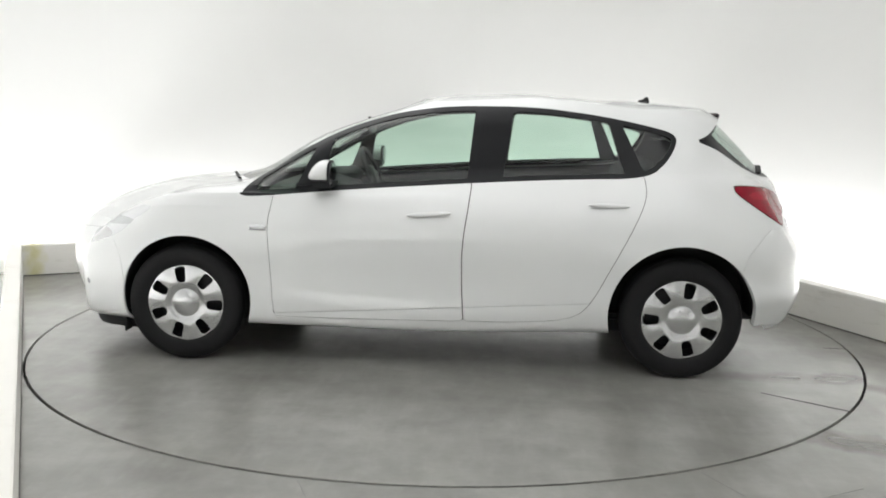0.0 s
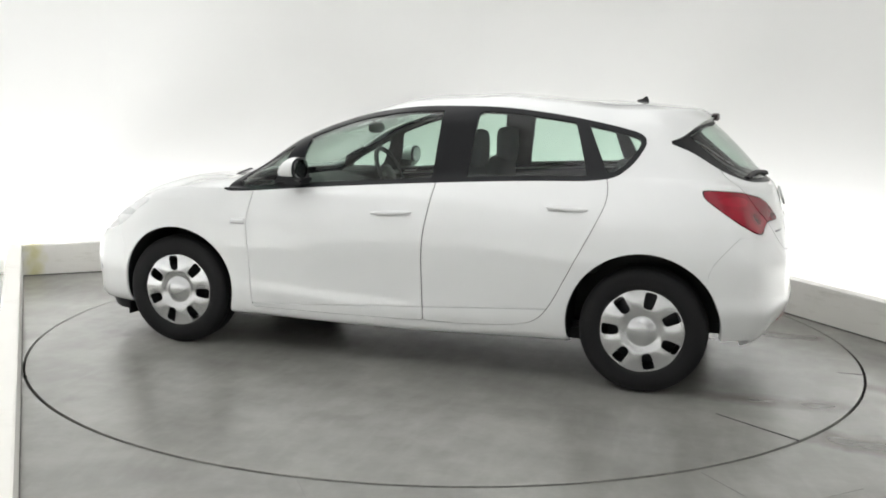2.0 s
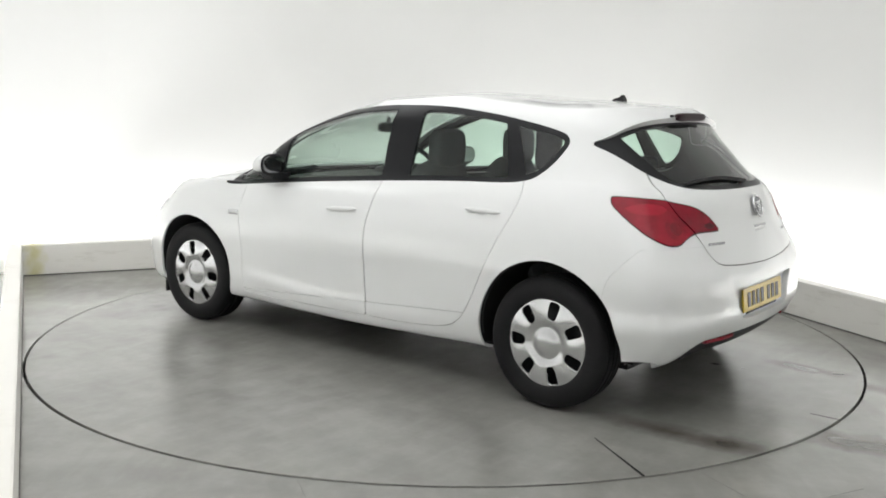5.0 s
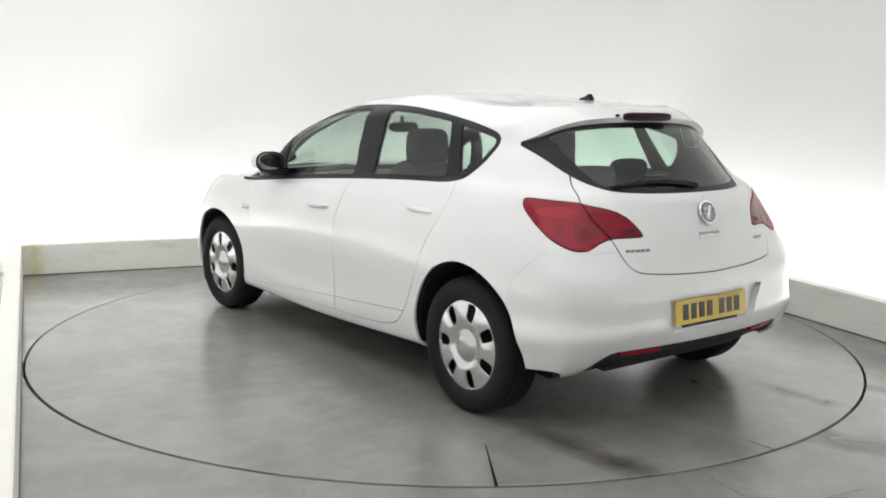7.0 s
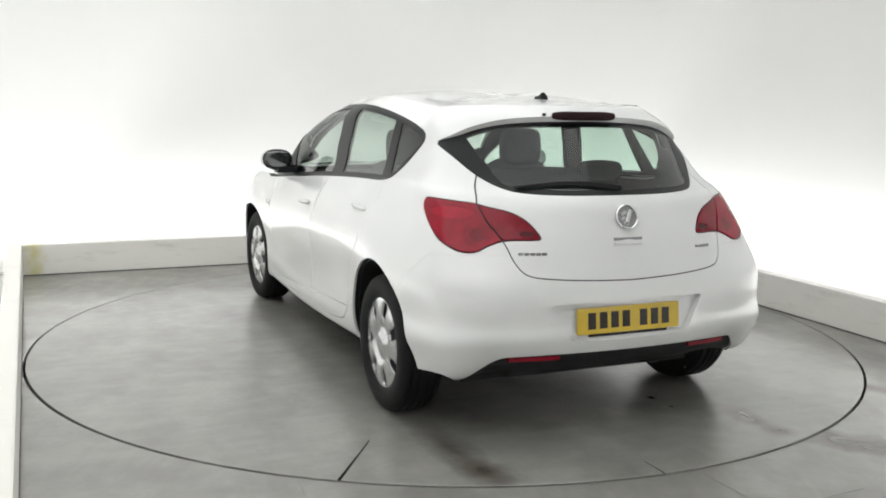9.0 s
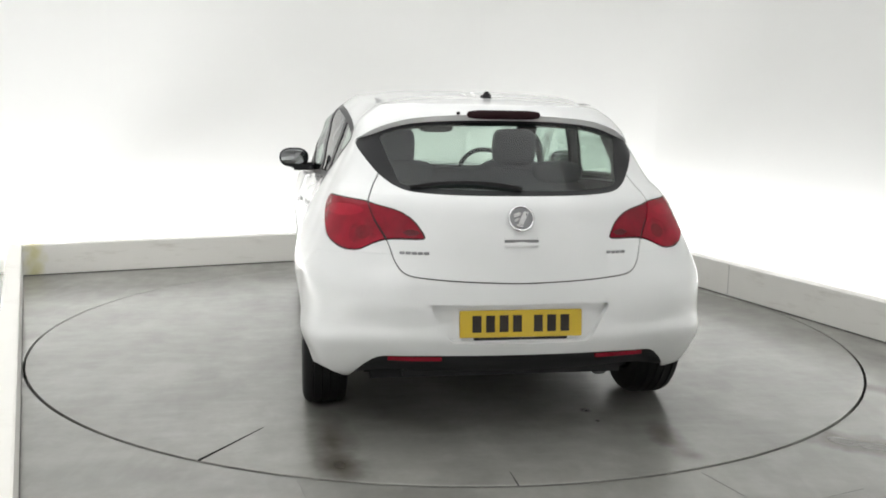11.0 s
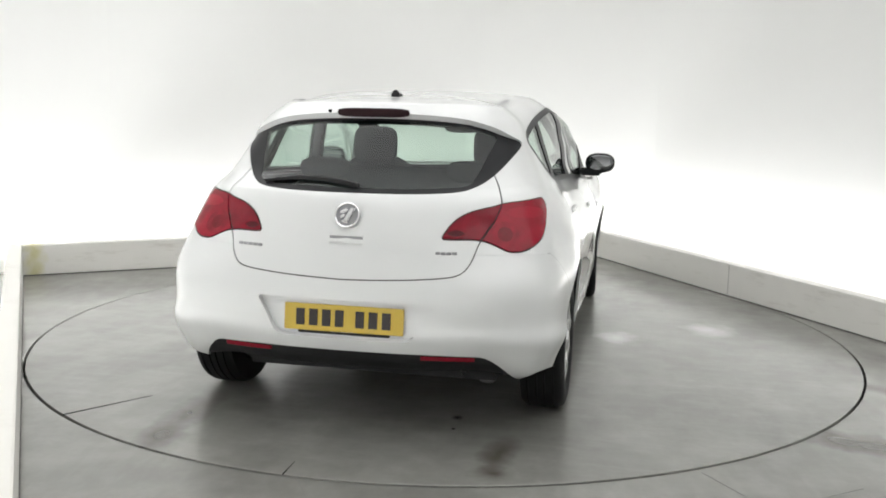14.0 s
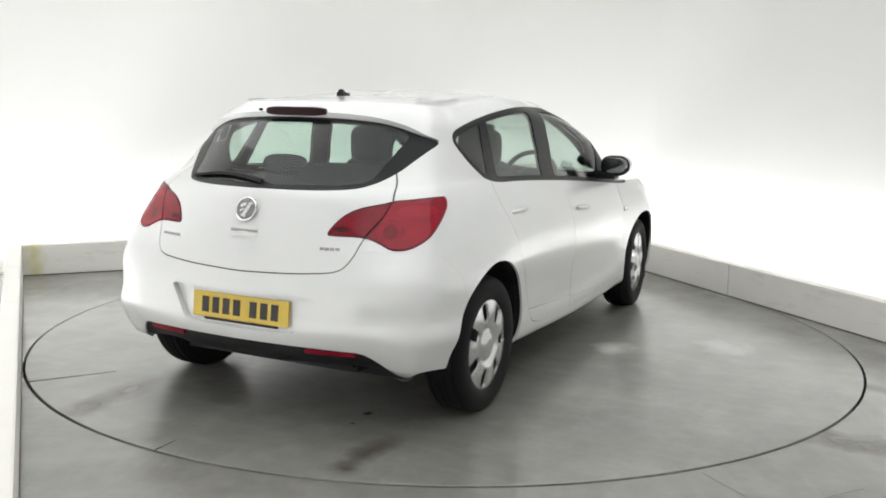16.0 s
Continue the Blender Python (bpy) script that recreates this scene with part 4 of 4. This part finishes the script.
    # number plate: yellow plate with dark bars where the characters stand
    tilt = pose(-2.026, 0, 0.519, 0, 6, 0)
    plate = part("number_plate", (lambda b: (box(b, -0.006, 0, 0, 0.008, 0.52, 0.113, 0.003), b)[1])(bmesh.new()), PLATE, car, "yellow rear number plate")
    plate.matrix_basis = tilt
    ys = [0.200, 0.143, 0.086, 0.029, -0.060, -0.117, -0.174]
    for y in ys:
        bm = bmesh.new()
        box(bm, -0.011, y - 0.012, 0, 0.003, 0.038, 0.070, 0.001, 1)
        part("character_bar", bm, INK, plate)
    bm = bmesh.new()
    box(bm, 0.004, 0, -0.062, 0.016, 0.40, 0.014, 0.003)
    c = part("plate_holder", bm, PLASTIC, plate, "black plate holder strip")
    # rear reflectors in the diffuser
    for s in (1, -1):
        V = FULL[0]
        V = V[(V[:, 0] < -1.7)]
        bm = bmesh.new()
        last = None
        for i in range(9):
            y = 0.33 + 0.22 * i / 8
            q = V[np.argmin((V[:, 1] - y) ** 2 + (V[:, 2] - 0.372) ** 2)]
            r = [bm.verts.new((q[0] + dx, s * y, 0.372 + dz)) for dx, dz in ((-0.001, -0.009), (-0.001, 0.008), (0.02, 0.008), (0.02, -0.009))]
            if last:
                for k in range(4):
                    bm.faces.new((last[k], last[(k + 1) % 4], r[(k + 1) % 4], r[k]))
            else:
                bm.faces.new(r)
            last = r
        bm.faces.new(last[::-1])
        part("reflector", bm, TAILDARK, bumper_ob, "red reflector strip")
    # front wiper and scuttle
    bm = bmesh.new()
    box(bm, 1.15, 0.0, 0.950, 0.09, 1.06, 0.022, 0.008)
    part("scuttle", bm, PLASTIC, car, "black scuttle panel")
    for y0 in (0.32,):
        bm = bmesh.new()
        box(bm, 1.19, y0, 0.980, 0.02, 0.46, 0.008, 0.003, 2, pose(0, 0, 0, 0, 0, 20))
        part("front_wiper", bm, PLASTIC, car, "black front wiper")
    # fog lamp and chin strip
    V = FULL[0][(FULL[0][:, 0] > 1.7) & (FULL[0][:, 6] > 8)]
    q = V[np.argmin((V[:, 1] - 0.80) ** 2 + (V[:, 2] - 0.415) ** 2)]
    for s in (1, -1):
        bm = bmesh.new()
        blob(bm, (q[0] - 0.046, s * (q[1] - 0.006), 0.415), (0.046, 0.022, 0.034), 2.6, 20, 10)
        fog = part("fog_light", bm, GREYMET, car, "small grey fog light")
        bm = bmesh.new()
        blob(bm, (q[0] - 0.044, s * (q[1] + 0.002), 0.418), (0.026, 0.018, 0.018), 2.2, 16, 8)
        part("lamp_glass", bm, LENS, fog, "clear fog lamp glass")
        bm = bmesh.new()
        box(bm, 1.672, s * 0.775, 0.178, 0.012, 0.17, 0.075, 0.004)
        part("air_deflector", bm, PLASTIC, car, "black rubber deflector ahead of the wheel")
    bm = bmesh.new()
    edge = [(1.62, 0.812), (1.71, 0.805), (1.82, 0.768), (1.895, 0.715), (1.955, 0.62), (2.025, 0.47), (2.08, 0.25)]
    edge += [(x, -y) for x, y in edge[::-1]]
    lo = [bm.verts.new((x - 0.016, y * 0.98, 0.150)) for x, y in edge]
    hi = [bm.verts.new((x, y, 0.212)) for x, y in edge]
    bm.faces.new(lo)
    bm.faces.new(hi[::-1])
    for i in range(len(edge)):
        k = (i + 1) % len(edge)
        bm.faces.new((lo[i], hi[i], hi[k], lo[k]))
    part("chin_strip", bm, PLASTIC, car, "black plastic chin strip")


build_trim()


def build_cabin():
    def seat(name, x, y, wide, head=True):
        st = new(name)
        st.parent = car
        bm = bmesh.new()
        blob(bm, (x + 0.30, y, 0.50), (0.27, wide / 2, 0.10), 3.2)
        part("cushion", bm, CLOTH, st)
        bm = bmesh.new()
        blob(bm, (0, 0, 0), (0.09, wide / 2, 0.33), 3.2)
        b = part("backrest", bm, CLOTH, st)
        b.matrix_basis = pose(x - 0.02, y, 0.78, 0, -14, 0)
        return st
    for y in (0.36, -0.36):
        st = seat("front_seat", -0.20, y, 0.50)
        bm = bmesh.new()
        blob(bm, (-0.325, y, 1.170), (0.055, 0.128, 0.108), 4.0)
        part("headrest", bm, CLOTH, st)
        bm = bmesh.new()
        box(bm, -0.30, y, 1.08, 0.014, 0.10, 0.12, 0.004)
        part("headrest_post", bm, INNER, st)
    st = seat("rear_seat", -1.05, 0, 1.24)
    for y in (0.38, -0.38):
        bm = bmesh.new()
        blob(bm, (-1.17, y, 1.085), (0.05, 0.13, 0.055), 3.0)
        part("headrest", bm, CLOTH, st)
    bm = bmesh.new()
    blob(bm, (0.78, 0, 0.82), (0.24, 0.66, 0.14), 3.2)
    blob(bm, (0.68, -0.36, 0.945), (0.12, 0.20, 0.05), 2.6)
    part("dashboard", bm, PLASTIC, car, "black dashboard")
    bm = bmesh.new()
    R, r, n, k = 0.175, 0.016, 36, 8
    rows = [[bm.verts.new((r * math.sin(2 * math.pi * b / k), (R + r * math.cos(2 * math.pi * b / k)) * math.cos(2 * math.pi * a / n), (R + r * math.cos(2 * math.pi * b / k)) * math.sin(2 * math.pi * a / n))) for b in range(k)] for a in range(n)]
    for a in range(n):
        for b in range(k):
            bm.faces.new((rows[a][b], rows[(a + 1) % n][b], rows[(a + 1) % n][(b + 1) % k], rows[a][(b + 1) % k]))
    blob(bm, (0.02, 0, 0), (0.03, 0.08, 0.07), 2.5, 20, 10)
    box(bm, 0.01, 0, 0, 0.015, 0.34, 0.03)
    w_ = part("steering_wheel", bm, BLACK, car, "black steering wheel")
    w_.matrix_basis = pose(0.48, -0.36, 0.955, 0, 26, 0)
    bm = bmesh.new()
    blob(bm, (0.44, -0.01, 1.262), (0.018, 0.115, 0.034), 3.0)
    box(bm, 0.455, -0.01, 1.30, 0.015, 0.02, 0.06)
    part("interior_mirror", bm, BLACK, car, "black interior mirror")
    bm = bmesh.new()
    box(bm, -1.62, 0, 0.88, 0.44, 1.10, 0.02, 0.006)
    part("parcel_shelf", bm, INNER, car, "dark parcel shelf")


build_cabin()

for wx, steer in ((1.324, 2.5), (-1.3425, 0)):
    for s in (1, -1):
        build_wheel(wx, s, (-16.7 if wx > 0 else 13.7) * s, steer)


def motions():
    rows_car, rows_table = [], []
    for t, h in HEADING:
        a = radians(h)
        x = CAR_OFF[0] * math.cos(a) - CAR_OFF[1] * math.sin(a)
        y = CAR_OFF[0] * math.sin(a) + CAR_OFF[1] * math.cos(a)
        rows_car.append((t, pose(x, y, 0, 0, 0, h)))
        rows_table.append((t, pose(0, 0, 0, 0, 0, h)))
    walk(car, rows_car)
    walk(turntable, rows_table)


motions()
